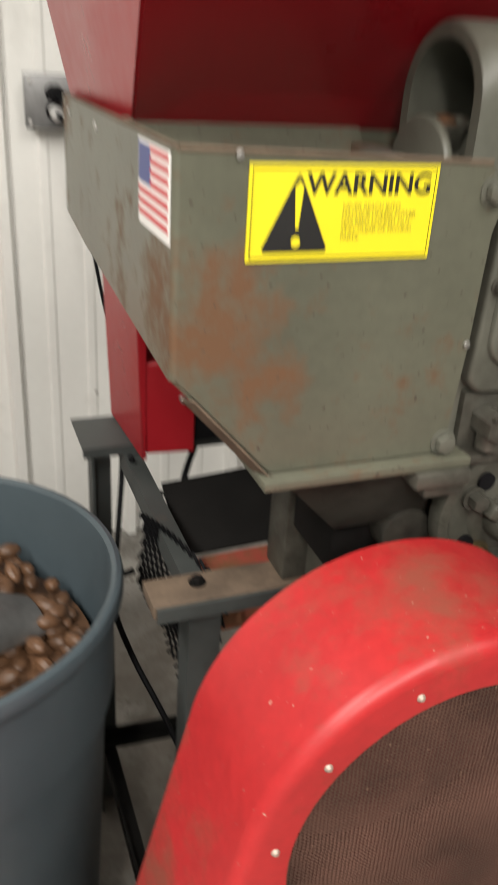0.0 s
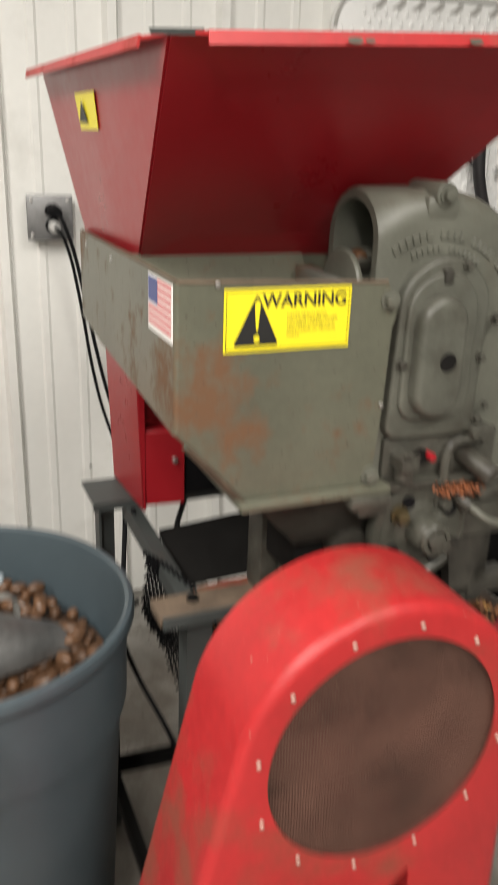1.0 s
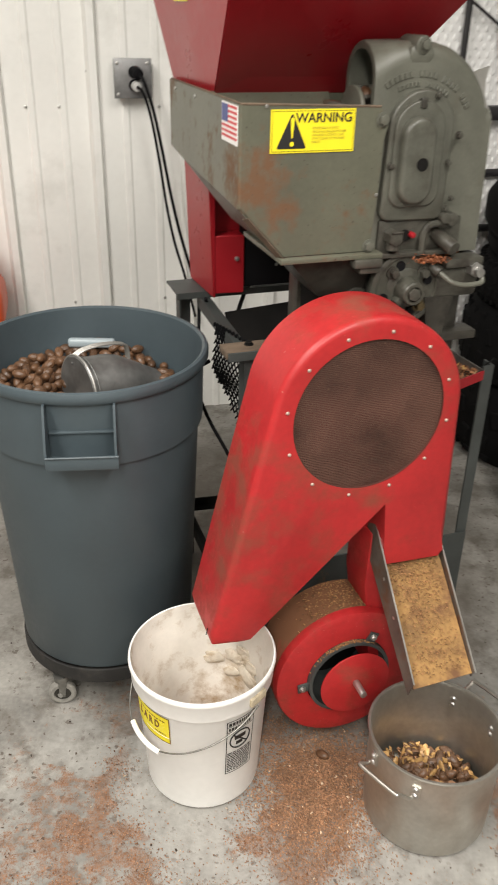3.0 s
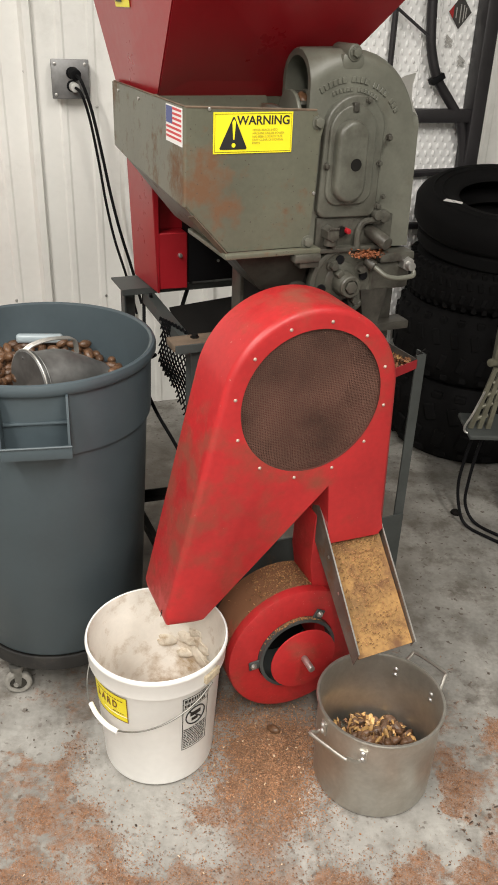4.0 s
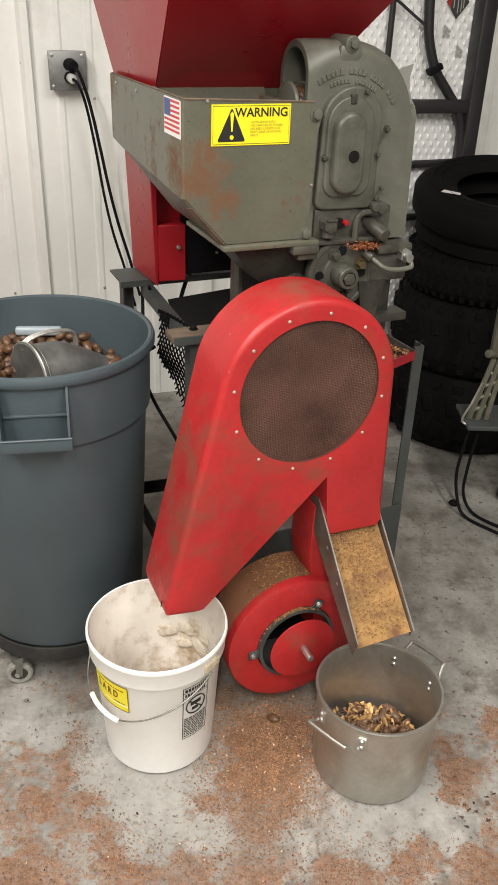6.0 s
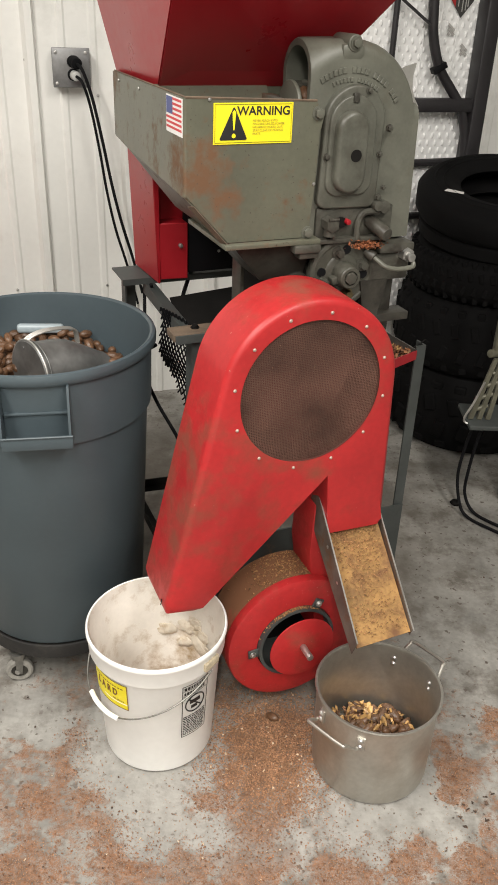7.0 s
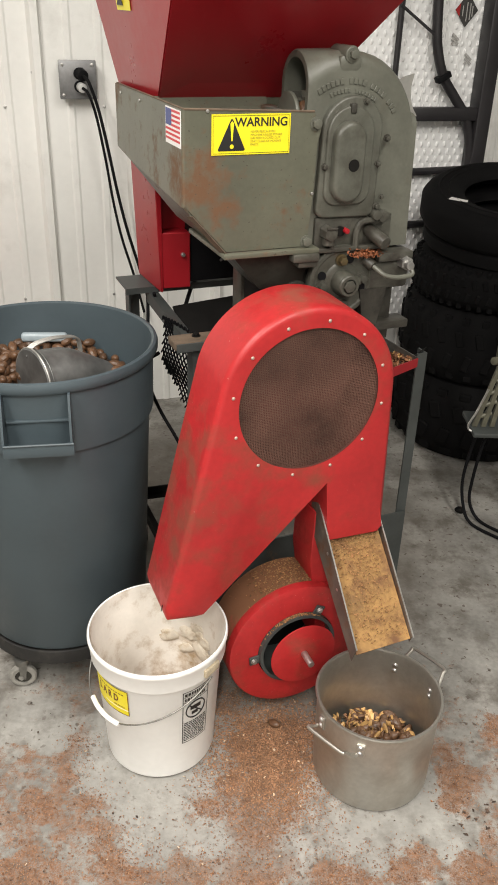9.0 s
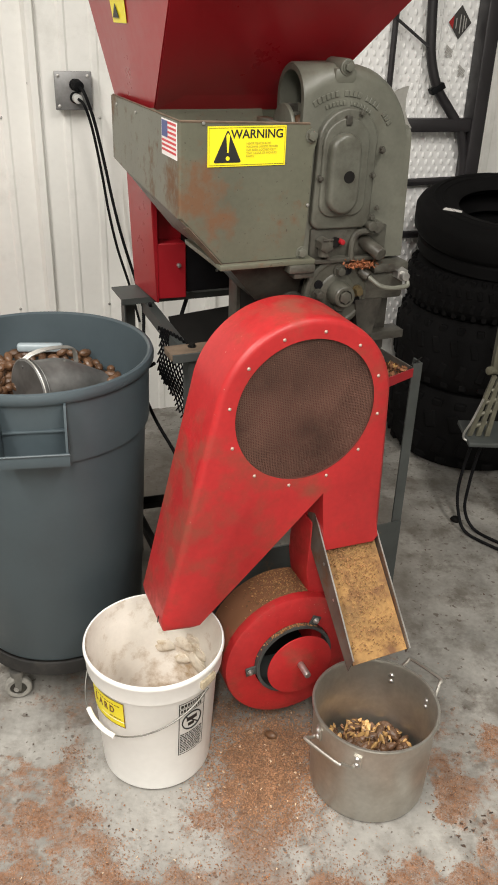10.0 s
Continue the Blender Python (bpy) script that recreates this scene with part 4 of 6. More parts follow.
# ---- aspirator ----
def screen_material():
    """Fine woven wire, rusty with dust, see-through in its gaps."""
    m = mat("woven_screen", (0.112, 0.055, 0.040), 0.6, 0.15, vary=0.6, scale=9, fine=160, bump=0, specks=((0.30, 0.19, 0.13), 150, 0.70))
    n, l = m.node_tree.nodes, m.node_tree.links
    co = n.new("ShaderNodeTexCoord")
    sep = n.new("ShaderNodeSeparateXYZ")
    wob = n.new("ShaderNodeTexNoise")
    wob.inputs["Scale"].default_value, wob.inputs["Detail"].default_value = 26.0, 3.0
    l.new(co.outputs["Object"], wob.inputs["Vector"])
    bend = n.new("ShaderNodeVectorMath")
    bend.operation = "MULTIPLY_ADD"
    bend.inputs[1].default_value = (0.0055, 0.0055, 0.0055)
    l.new(wob.outputs["Color"], bend.inputs[0])
    l.new(co.outputs["Object"], bend.inputs[2])
    l.new(bend.outputs[0], sep.inputs[0])

    def wave(sock):
        k = n.new("ShaderNodeMath")
        k.operation = "MULTIPLY"
        k.inputs[1].default_value = 1 / 0.0038
        l.new(sock, k.inputs[0])
        f = n.new("ShaderNodeMath")
        f.operation = "FRACT"
        l.new(k.outputs[0], f.inputs[0])
        g = n.new("ShaderNodeMath")
        g.operation = "GREATER_THAN"
        g.inputs[1].default_value = 0.40
        l.new(f.outputs[0], g.inputs[0])
        return g.outputs[0]

    gap = n.new("ShaderNodeMath")
    gap.operation = "MULTIPLY"
    l.new(wave(sep.outputs[0]), gap.inputs[0])
    l.new(wave(sep.outputs[2]), gap.inputs[1])
    inv = n.new("ShaderNodeMath")
    inv.operation = "MULTIPLY_ADD"
    inv.inputs[1].default_value, inv.inputs[2].default_value = -0.78, 1.0
    l.new(gap.outputs[0], inv.inputs[0])
    l.new(inv.outputs[0], n["Principled BSDF"].inputs["Alpha"])
    return m


def aspirator():
    th = thing("aspirator", MACHINE, "red painted steel shell aspirator with round screened opening", "machine")
    C, R, S = (0.172, 0.922), 0.203, 0.160
    out = arc(*C, R, 4, 164, 48) + [(-0.150, 0.445), (-0.146, 0.42), (-0.072, 0.41)] + [(0.228, 0.712), (0.241, 0.553), (0.388, 0.549)]
    F, K = -0.2, -0.045
    bm = bmesh.new()
    front_o = [bm.verts.new((u, F, z)) for u, z in out]
    back_o = [bm.verts.new((u, K, z)) for u, z in out]
    n = len(out)
    walls = [bm.faces.new((front_o[i], front_o[(i + 1) % n], back_o[(i + 1) % n], back_o[i])) for i in range(n)]
    hole = [bm.verts.new((u, F, z)) for u, z in arc(*C, S, 0, 360, 64)[:-1]]
    edges = [bm.edges.get((front_o[i], front_o[(i + 1) % n])) for i in range(n)]
    edges += [bm.edges.new((hole[i], hole[(i + 1) % 64])) for i in range(64)]
    bmesh.ops.triangle_fill(bm, use_beauty=True, use_dissolve=False, edges=edges)
    bm.faces.new(back_o)
    rim = [bm.edges.get((front_o[i], front_o[(i + 1) % n])) for i in range(n) if not (n - 4 <= i < n - 1)]
    bmesh.ops.bevel(bm, geom=rim, offset=0.014, segments=4, profile=0.5, affect="EDGES")
    body = part("body", bm, RED, th, sharp=30)
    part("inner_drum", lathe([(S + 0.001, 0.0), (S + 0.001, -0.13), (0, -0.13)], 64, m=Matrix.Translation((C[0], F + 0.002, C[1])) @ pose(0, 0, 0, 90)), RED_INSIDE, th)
    part("screen", lathe([(0, 0), (S + 0.002, 0)], 64, m=Matrix.Translation((C[0], F + 0.007, C[1])) @ pose(0, 0, 0, 90)), screen_material(), th, "fine dusty woven wire screen")
    for i in range(12):
        a = radians(19.8 + 30 * i)
        u, z = C[0] + 0.175 * math.cos(a), C[1] + 0.175 * math.sin(a)
        part("rivet", lathe([(0, 0.0032), (0.002, 0.0028), (0.0036, 0.001), (0.0042, -0.0005)], 10, m=Matrix.Translation((u, F, z)) @ pose(0, 0, 0, 90)), RIVET, th)
    part("duct", prism([(0.232, 0.60), (0.228, 0.46), (0.252, 0.30), (0.262, 0.20), (0.33, 0.18), (0.31, 0.60)], -0.150, -0.045, 0.004, 2), RED, th)
    # chute: dusty board between two steel cheeks
    part("chute_board", slab([(0.236, -0.185, 0.542), (0.386, -0.185, 0.542), (0.366, -0.400, 0.386), (0.226, -0.404, 0.384)], 0.005), WOOD, th, "chute bottom caked with tan dust")
    for u, uu, end in ((0.238, 0.223, 0.401), (0.394, 0.369, 0.394)):
        part("chute_side", slab([(u, -0.13, 0.655 if u < 0.3 else 0.60), (u, -0.11, 0.56), (uu, -0.392, 0.358), (uu, -0.408, end)] if u < 0.3 else [(u, -0.17, 0.572), (u, -0.15, 0.55), (uu, -0.396, 0.372), (uu, -0.404, end)], 0.002), SHEET, th, "dirty galvanised chute cheek")
        part("chute_edge", tube([(u, -0.13, 0.655) if u < 0.3 else (u, -0.17, 0.572), (uu, -0.408, end)], 0.0018, 6, smooth=1), STEEL, th, "bright worn edge")
    for k in range(3):
        p = Vector((0.2345, -0.2, 0.56)).lerp(Vector((0.227, -0.38, 0.40)), 0.15 + 0.35 * k)
        part("screw", cyl(p + Vector((-0.004, 0, 0)), p, 0.004, 8), ZINC, th)
    part("splinter", tube([(-0.149, -0.17, 0.448), (-0.153, -0.178, 0.446), (-0.156, -0.182, 0.441)], 0.0011, 5), DARK, th)


RIVET = mat("dusty_rivet", (0.46, 0.36, 0.30), 0.5, 0.4, vary=0.2, scale=60)
# dust-spotted red, darkened so the drum behind the screen gaps looks shaded
RED_INSIDE = mat("dusty_red_inside_shaded", (0.105, 0.020, 0.015), 0.8, vary=0.3, scale=9, spots=(0.06, 0.032, 0.02), spot_scale=5, spot_at=0.50, spot_soft=0.12)
SHEET = mat("dirty_galvanised_sheet", (0.155, 0.128, 0.108), 0.55, 0.45, vary=0.4, scale=12, fine=80, bump=0.1, spots=(0.16, 0.08, 0.045), spot_scale=14, spot_at=0.56)
aspirator()


def blower():
    th = thing("blower", MACHINE, "red drum blower housing covered in shell dust", "blower")
    c, R = (0.193, 0.226), 0.178
    ax = lambda v, u=c[0], z=c[1]: (u, v, z)
    drum = lathe([(0.108, 0.165), (0.108, 0.172), (R - 0.012, 0.172), (R - 0.003, 0.168), (R, 0.16), (R, 0.045), (R - 0.01, 0.042), (0.108, 0.042)], 72, m=Matrix.Translation((c[0], 0, c[1])) @ pose(0, 0, 0, 90))
    part("drum", drum, RED_DUSTY, th)
    part("front_ring", lathe([(0.104, 0.170), (0.104, 0.176), (R - 0.010, 0.176), (R - 0.001, 0.172), (R + 0.001, 0.165), (R + 0.001, 0.150)], 64, m=Matrix.Translation((c[0], 0, c[1])) @ pose(0, 0, 0, 90)), RED, th)
    part("inlet_ring", lathe([(0.094, 0.06), (0.094, 0.188), (0.102, 0.188), (0.102, 0.06)], 64, m=Matrix.Translation((c[0], 0, c[1])) @ pose(0, 0, 0, 90)), STAND, th)
    # dark disc that stands in for the shade deep in the inlet
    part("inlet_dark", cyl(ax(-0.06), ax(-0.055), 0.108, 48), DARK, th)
    disc = part("damper_disc", cyl((0.200, -0.206, 0.221), (0.200, -0.202, 0.221), 0.0870, 48, 0.001), RED, th)
    part("stud", cyl((0.201, -0.25, 0.224), (0.201, -0.206, 0.224), 0.0085, 14, 0.001), ZINC, disc, "bare threaded stud")
    for a in (62, 185):
        ca, sa = math.cos(radians(a)), math.sin(radians(a))
        bm = merge(None, box(-0.012, 0.012, -0.182, -0.177, 0.094, 0.128, 0.001), Matrix.Translation((c[0], 0, c[1])) @ pose(0, 0, 0, 0, 90 - a, 0))
        br = part("bracket", bm, STAND, th)
        part("bolt", hexbolt((c[0] + 0.117 * ca, -0.182, c[1] + 0.117 * sa), (0, -1, 0), 0.006, 0.005), ZINC, br)
    for u in (0.15, 0.25):
        part("foot", box(u - 0.02, u + 0.02, -0.095, -0.055, 0.0, 0.075, 0.003), DARK, th)
    return c, R


BC, BR = blower()


def on_drum(r):
    a = r.gauss(92, 17)
    return MACHINE @ Vector((BC[0] + (BR + 0.002) * math.cos(radians(a)), r.uniform(-0.150, -0.05), BC[1] + (BR + 0.002) * math.sin(radians(a))))


def on_inlet(r):
    a = r.gauss(100, 20)
    return MACHINE @ Vector((BC[0] + 0.1035 * math.cos(radians(a)), r.uniform(-0.187, -0.177), BC[1] + 0.1035 * math.sin(radians(a))))


shell_bits("drum_crumbs", [(on_drum, 900, 0.0023), (on_inlet, 350, 0.0018)], mat("drum_crumb", (0.27, 0.135, 0.052), 0.8, vary=0.3, bump=0, island=0.6), "tan shell crumbs lying on the blower drum", 21, True)


def on_chute(r):
    s = r.random() ** 1.9
    return MACHINE @ (Vector((r.uniform(0.24, 0.38), -0.188, 0.5475)).lerp(Vector((r.uniform(0.232, 0.362), -0.395, 0.397)), s))


shell_bits("chute_crumbs", [(on_chute, 2000, 0.0018)], mat("dark_crumb", (0.25, 0.125, 0.05), 0.8, vary=0.3, bump=0, island=0.6), "dark shell crumbs on the chute", 22, True)


# ---- trash can of pecans ----
def trash_can():
    th = thing("trash_can", pose(-0.371, 0.470, 0), "large grey plastic trash can of pecans on a wheeled dolly", "trash can")
    body = [(0.0, 0.15), (0.212, 0.148), (0.219, 0.158), (0.2455, 0.742), (0.2470, 0.749), (0.2545, 0.752), (0.2560, 0.760), (0.2585, 0.900), (0.267, 0.903), (0.2705, 0.908), (0.2710, 0.920), (0.2680, 0.928), (0.262, 0.930), (0.256, 0.926), (0.2535, 0.90), (0.248, 0.77), (0.240, 0.745), (0.230, 0.60), (0.0, 0.60)]
    body = [(r * 1.016, z) for r, z in body]
    part("body", lathe(body, 112), CAN, th)
    for a in (-80, 100):
        ca, sa = math.cos(radians(a)), math.sin(radians(a))
        m = Matrix.Translation((0.249 * ca, 0.249 * sa, 0)) @ pose(0, 0, 0, 0, 0, a + 90)
        h = part("handle", merge(None, box(-0.074, 0.074, -0.060, -0.053, 0.774, 0.804, 0.002), m), CAN, th)
        for x in (-0.071, 0.071):
            part("handle_rib", merge(None, slab([(x, -0.056, 0.776), (x, -0.056, 0.82), (x, -0.026, 0.905), (x, -0.004, 0.905), (x, -0.004, 0.776)], 0.005), m), CAN, h)
        part("handle_web", merge(None, slab([(-0.070, -0.002, 0.778), (0.070, -0.002, 0.778), (0.070, -0.055, 0.784), (-0.070, -0.055, 0.784)], 0.004), m), CAN, h)
        part("handle_ledge", merge(None, box(-0.068, 0.068, -0.016, -0.002, 0.836, 0.841, 0.001), m), CAN, h)
        part("handle_lip", merge(None, tube([(-0.074, -0.060, 0.804), (0.074, -0.060, 0.804)], 0.0028, 8, None, 1), m), CAN, h)
    dolly = part("dolly", lathe([(0.0, 0.095), (0.19, 0.095), (0.219, 0.10), (0.227, 0.108), (0.227, 0.14), (0.225, 0.146), (0.221, 0.147), (0.216, 0.145), (0.0, 0.145)], 72), DOLLY, th, "black dusty round dolly")
    for a in (-108, -36, 36, 108, 180):
        ca, sa = math.cos(radians(a)), math.sin(radians(a))
        p = Vector((0.175 * ca, 0.175 * sa, 0.036))
        if a == -108:
            p = Vector((-0.085, -0.195, 0.036))
        turn = Matrix.Translation(p) @ pose(0, 0, 0, 90, 0, 12)
        w = part("caster_wheel", lathe([(0.022, 0.010), (0.030, 0.010), (0.035, 0.006), (0.036, 0), (0.035, -0.006), (0.030, -0.010), (0.022, -0.010), (0.022, 0.010)], 32, m=turn), CASTER, dolly, "pale grey caster tyre")
        part("caster_web", lathe([(0, 0.005), (0.0225, 0.005), (0.0225, -0.005), (0, -0.005)], 24, m=turn), OILY, w)
        part("caster_hub", cyl(p + Vector((-0.003, -0.016, 0)), p + Vector((0.003, 0.016, 0)), 0.007, 12), ZINC, w)
        part("caster_fork", merge(cyl(p + Vector((0, 0, 0.045)), p + Vector((0, 0, 0.06)), 0.020, 14), slab([(-0.008, -0.0145, 0.046), (0.014, -0.0145, 0.046), (0.007, -0.0145, -0.006), (-0.007, -0.0145, -0.006)], 0.002), Matrix.Translation(p) @ pose(0, 0, 0, 0, 0, 12)), SHEET_STEEL, dolly)
    return th


CASTER = mat("caster_grey", (0.27, 0.26, 0.235), 0.55, vary=0.3, scale=30)
DOLLY = mat("dusty_black_plastic", (0.013, 0.0125, 0.012), 0.6, vary=0.4, scale=12, fine=120, bump=0.15, spots=(0.045, 0.040, 0.034), spot_scale=16, spot_at=0.60, spot_soft=0.12)
trash_can()


def pecans():
    rnd = random.Random(11)
    bm = bmesh.new()
    bmesh.ops.create_circle(bm, cap_ends=True, radius=0.240, segments=48)
    bmesh.ops.subdivide_edges(bm, edges=bm.edges[:], cuts=3, use_grid_fill=True)
    bmesh.ops.triangulate(bm, faces=bm.faces[:])
    ob = part("pecan_fill", bm, NUT)
    ob.matrix_world = pose(-0.375, 0.470, 0.79)
    tagged(ob, "deep fill of brown pecans in the can", "pecans", kind="stuff")
    first = None
    placed = []
    tries = 0
    while len(placed) < 270 and tries < 6000:
        tries += 1
        r, a = 0.226 * math.sqrt(rnd.random()), rnd.uniform(0, 6.283)
        x, y = r * math.cos(a), r * math.sin(a)
        if any((x - p[0]) ** 2 + (y - p[1]) ** 2 < 0.022 ** 2 for p in placed):
            continue
        placed.append((x, y))
        z = 0.800 + 0.030 * (y / 0.25) + 0.012 * noise.noise(Vector((x, y, 0)) * 14) - 0.022 * x / 0.25
        m = pose(-0.375 + x, 0.470 + y, z, rnd.uniform(55, 125), rnd.uniform(0, 30), rnd.uniform(0, 360))
        if first is None:
            first = part("pecan", nut_bm(), NUT)
            first.matrix_world = m
            tagged(first, "brown pecan lying loose in the trash can", "pecan", "pecans in the can")
        else:
            copy_thing(first, m)
    rnd2 = random.Random(4)
    for _ in range(60):
        x, y = rnd2.uniform(-0.2, 0.24), rnd2.uniform(-0.05, 0.24)
        if math.hypot(x, y) < 0.222:
            copy_thing(first, pose(-0.375 + x, 0.470 + y, 0.822 + 0.026 * (y / 0.25) - 0.018 * x / 0.25 + rnd2.uniform(-0.006, 0.004), rnd2.uniform(60, 120), 0, rnd2.uniform(0, 360)))
    return first


PECAN = pecans()
one = copy_thing(PECAN, pose(0.219, 0.153, 0.012, 80, 0, 55))
tagged(one, "single dark pecan lying on the dusty floor", "pecan", "loose pecan")


def scoop():
    """A sheet metal scoop: a tapering round bowl with a flat round back plate and a strap handle, lying open side down."""
    th = thing("scoop", pose(-0.388, 0.424, 0.836, 0, 3, 44), "dull sheet metal scoop lying on the pecans", "scoop")
    n = 20
    bm = bmesh.new()
    rows = []
    for k in range(13):
        s = k / 12
        x = 0.002 + 0.208 * s
        r = 0.072 * (1 - 0.16 * s) * (1 - 0.62 * max(0, s - 0.45) ** 1.2)
        z0 = -0.030 * max(0, s - 0.35)
        rows.append([bm.verts.new((x, r * math.cos(math.pi * i / n), r * math.sin(math.pi * i / n) * (1 - 0.95 * max(0, s - 0.5) ** 1.4) + z0)) for i in range(n + 1)])
    for a, b in zip(rows, rows[1:]):
        for i in range(n):
            bm.faces.new((a[i], a[i + 1], b[i + 1], b[i]))
    bm.faces.new(rows[-1])
    part("bowl", bm, SCOOP, th)
    part("back_plate", merge(lathe([(0, 0.004), (0.076, 0.004), (0.079, 0.001), (0.079, -0.001), (0.076, -0.004), (0, -0.004)], 48, m=pose(0, 0, 0, 0, 90)), cyl((-0.006, 0.02, 0.058), (-0.003, 0.02, 0.058), 0.003, 8)), SCOOP, th)
    part("rolled_seam", tube([(0.0, 0.0795 * math.cos(math.pi * i / 12), 0.0795 * math.sin(math.pi * i / 12)) for i in range(24)], 0.0024, 8, None, 2, True), STEEL, th, "bright rolled seam")
    part("seam_bead", tube([(0.014, 0.0735 * math.cos(math.pi * i / 16), 0.0735 * math.sin(math.pi * i / 16)) for i in range(17)], 0.0016, 8, None, 2), SCOOP, th)
    grip = bmesh.new()
    for dy in (-0.007, -0.0035, 0.0, 0.0035, 0.007):
        tube([(0.0, 0.016 + dy, 0.076), (0.02, 0.016 + dy, 0.086), (0.06, 0.016 + dy, 0.091), (0.105, 0.014 + dy, 0.088), (0.128, 0.012 + dy, 0.082), (0.136, 0.012 + dy, 0.068), (0.139, 0.012 + dy, 0.046)], 0.0026, 6, grip)
    part("handle", grip, STEEL, th, "bright strap handle")


SCOOP = mat("dull_tinned_sheet", (0.20, 0.20, 0.195), 0.48, 0.7, vary=0.4, scale=14, fine=70, bump=0.08)
scoop()
g = part("tool_handle", merge(None, box(-0.060, 0.060, -0.011, 0.011, -0.012, 0.012, 0.008, seg=3)), mat("pale_blue_plastic", (0.34, 0.40, 0.43), 0.35, vary=0.1))
g.matrix_world = pose(-0.418, 0.670, 0.852, 0, 0, 5)
tagged(g, "pale grey blue tool grip lying on the pecans", "tool handle")


# ---- white lard bucket ----
def around(c, r, a, z):
    return Vector((r * math.cos(radians(a)), r * math.sin(radians(a)), z))


def wrap(a0, a1, z0, z1, r0, r1, bottom, top_, n=10, lift=0.0):
    """A thin label wrapped on a tapered wall between two angles."""
    bm = bmesh.new()
    rad = lambda z: r0 + (r1 - r0) * (z - bottom) / (top_ - bottom) + lift
    lo = [bm.verts.new(around(0, rad(z0), a0 + (a1 - a0) * i / n, z0)) for i in range(n + 1)]
    hi = [bm.verts.new(around(0, rad(z1), a0 + (a1 - a0) * i / n, z1)) for i in range(n + 1)]
    for i in range(n):
        bm.faces.new((lo[i], lo[i + 1], hi[i + 1], hi[i]))
    return bm


def bucket():
    th = thing("lard_bucket", pose(-0.068, 0.112, 0), "white plastic lard bucket with a wire bail on the floor", "bucket")
    r0, r1, z0, z1 = 0.1315, 0.1485, 0.012, 0.30
    prof = [(0, 0.003), (0.126, 0.003), (0.1305, 0.008), (r0, z0), (r1, z1), (0.150, 0.302), (0.1570, 0.304), (0.1588, 0.309), (0.1605, 0.346), (0.1625, 0.3490), (0.1640, 0.354), (0.1635, 0.3600), (0.1610, 0.3635), (0.1585, 0.3625), (0.1560, 0.350), (0.1530, 0.312), (0.1455, 0.296), (0.128, 0.02), (0, 0.018)]
    part("body", lathe(prof, 96), BUCKET_WHITE, th)
    part("inner_dust", lathe([(0.1272, 0.022), (0.1447, 0.296), (0.1522, 0.312), (0.1552, 0.350), (0.1576, 0.3620)], 96), DUSTY_INSIDE, th, "dust film inside the bucket")
    part("shell_fill", lathe([(0.1275, 0.055), (0.09, 0.075), (0.04, 0.088), (0, 0.09)], 48), DUST, th, "brown shell waste in the bucket")
    lumps = random.Random(8)
    for k in range(8):
        a, z = lumps.uniform(38, 112), lumps.uniform(0.175, 0.262)
        bm = bmesh.new()
        bmesh.ops.create_icosphere(bm, subdivisions=3, radius=1)
        q = lumps.uniform(0.014, 0.027)
        for v in bm.verts:
            v.co = Vector((v.co.x * q * 1.3, v.co.y * q * 0.30, v.co.z * q * 0.9)) * (1 + 0.45 * noise.noise(v.co * 1.6 + Vector((k * 3.1, 0, 0))))
        part("residue_lump", merge(None, bm, Matrix.Translation(around(0, 0.124 + 0.06 * (z - 0.02), a, z)) @ pose(0, 0, 0, 0, lumps.uniform(-30, 30), a + 90)), RESIDUE, th, "pale dusty residue stuck to the wall")
    kw = (r0, r1, z0, z1)
    lab = part("label", wrap(-158, -111.5, 0.212, 0.288, *kw, 12, 0.0012), YELLOW, th, "yellow product label")
    rad = lambda z: r0 + (r1 - r0) * (z - z0) / (z1 - z0)
    for k, ch in enumerate("LARD"):
        a = -147 + 7.4 * k
        m = Matrix.Translation(around(0, rad(0.256) + 0.0022, a, 0.256)) @ pose(0, 0, 0, 0, 0, a + 90) @ pose(0, 0, 0, 90)
        lettering(ch, 0.027, m, LABEL_BROWN, lab, "letter", squeeze=0.72, bold=0.0006)
    part("label_border", wrap(-158, -111.5, 0.2870, 0.2890, *kw, 12, 0.0017), LABEL_BROWN, lab)
    part("label_border", wrap(-158, -111.5, 0.2110, 0.2130, *kw, 12, 0.0017), LABEL_BROWN, lab)
    part("label_border", wrap(-112.2, -111.3, 0.212, 0.288, *kw, 2, 0.0017), LABEL_BROWN, lab)
    part("label_stripe", wrap(-140, -111.5, 0.2265, 0.229, *kw, 10, 0.0017), BUCKET_WHITE, lab)
    rnd = random.Random(2)
    for z in (0.2345, 0.274):
        a = -152 if z > 0.25 else -128
        while a < -117:
            w = rnd.uniform(1.2, 3.5)
            part("text_bar", wrap(a, a + w, z - 0.0015, z + 0.0015, *kw, 2, 0.0017), LABEL_BROWN, lab)
            a += w + 0.9
    # black safety print
    pr = part("safety_print", wrap(-62.5, -35, 0.115, 0.117, *kw, 8, 0.0010), INK, th, "black printed safety panel")
    part("print_line", wrap(-62, -34, 0.2815, 0.2835, *kw, 8, 0.0010), INK, pr)
    part("print_line", wrap(-62, -35, 0.2490, 0.2505, *kw, 8, 0.0010), INK, pr)
    part("print_line", wrap(-62, -34, 0.266, 0.2672, *kw, 8, 0.0010), INK, pr)
    for a in (-62.5, -34.6):
        part("print_line", wrap(a, a + 0.8, 0.115, 0.2835, *kw, 2, 0.0010), INK, pr)
    for z in (0.2735, 0.258):
        a = -60.5
        while a < -38:
            w = rnd.uniform(1.2, 2.6)
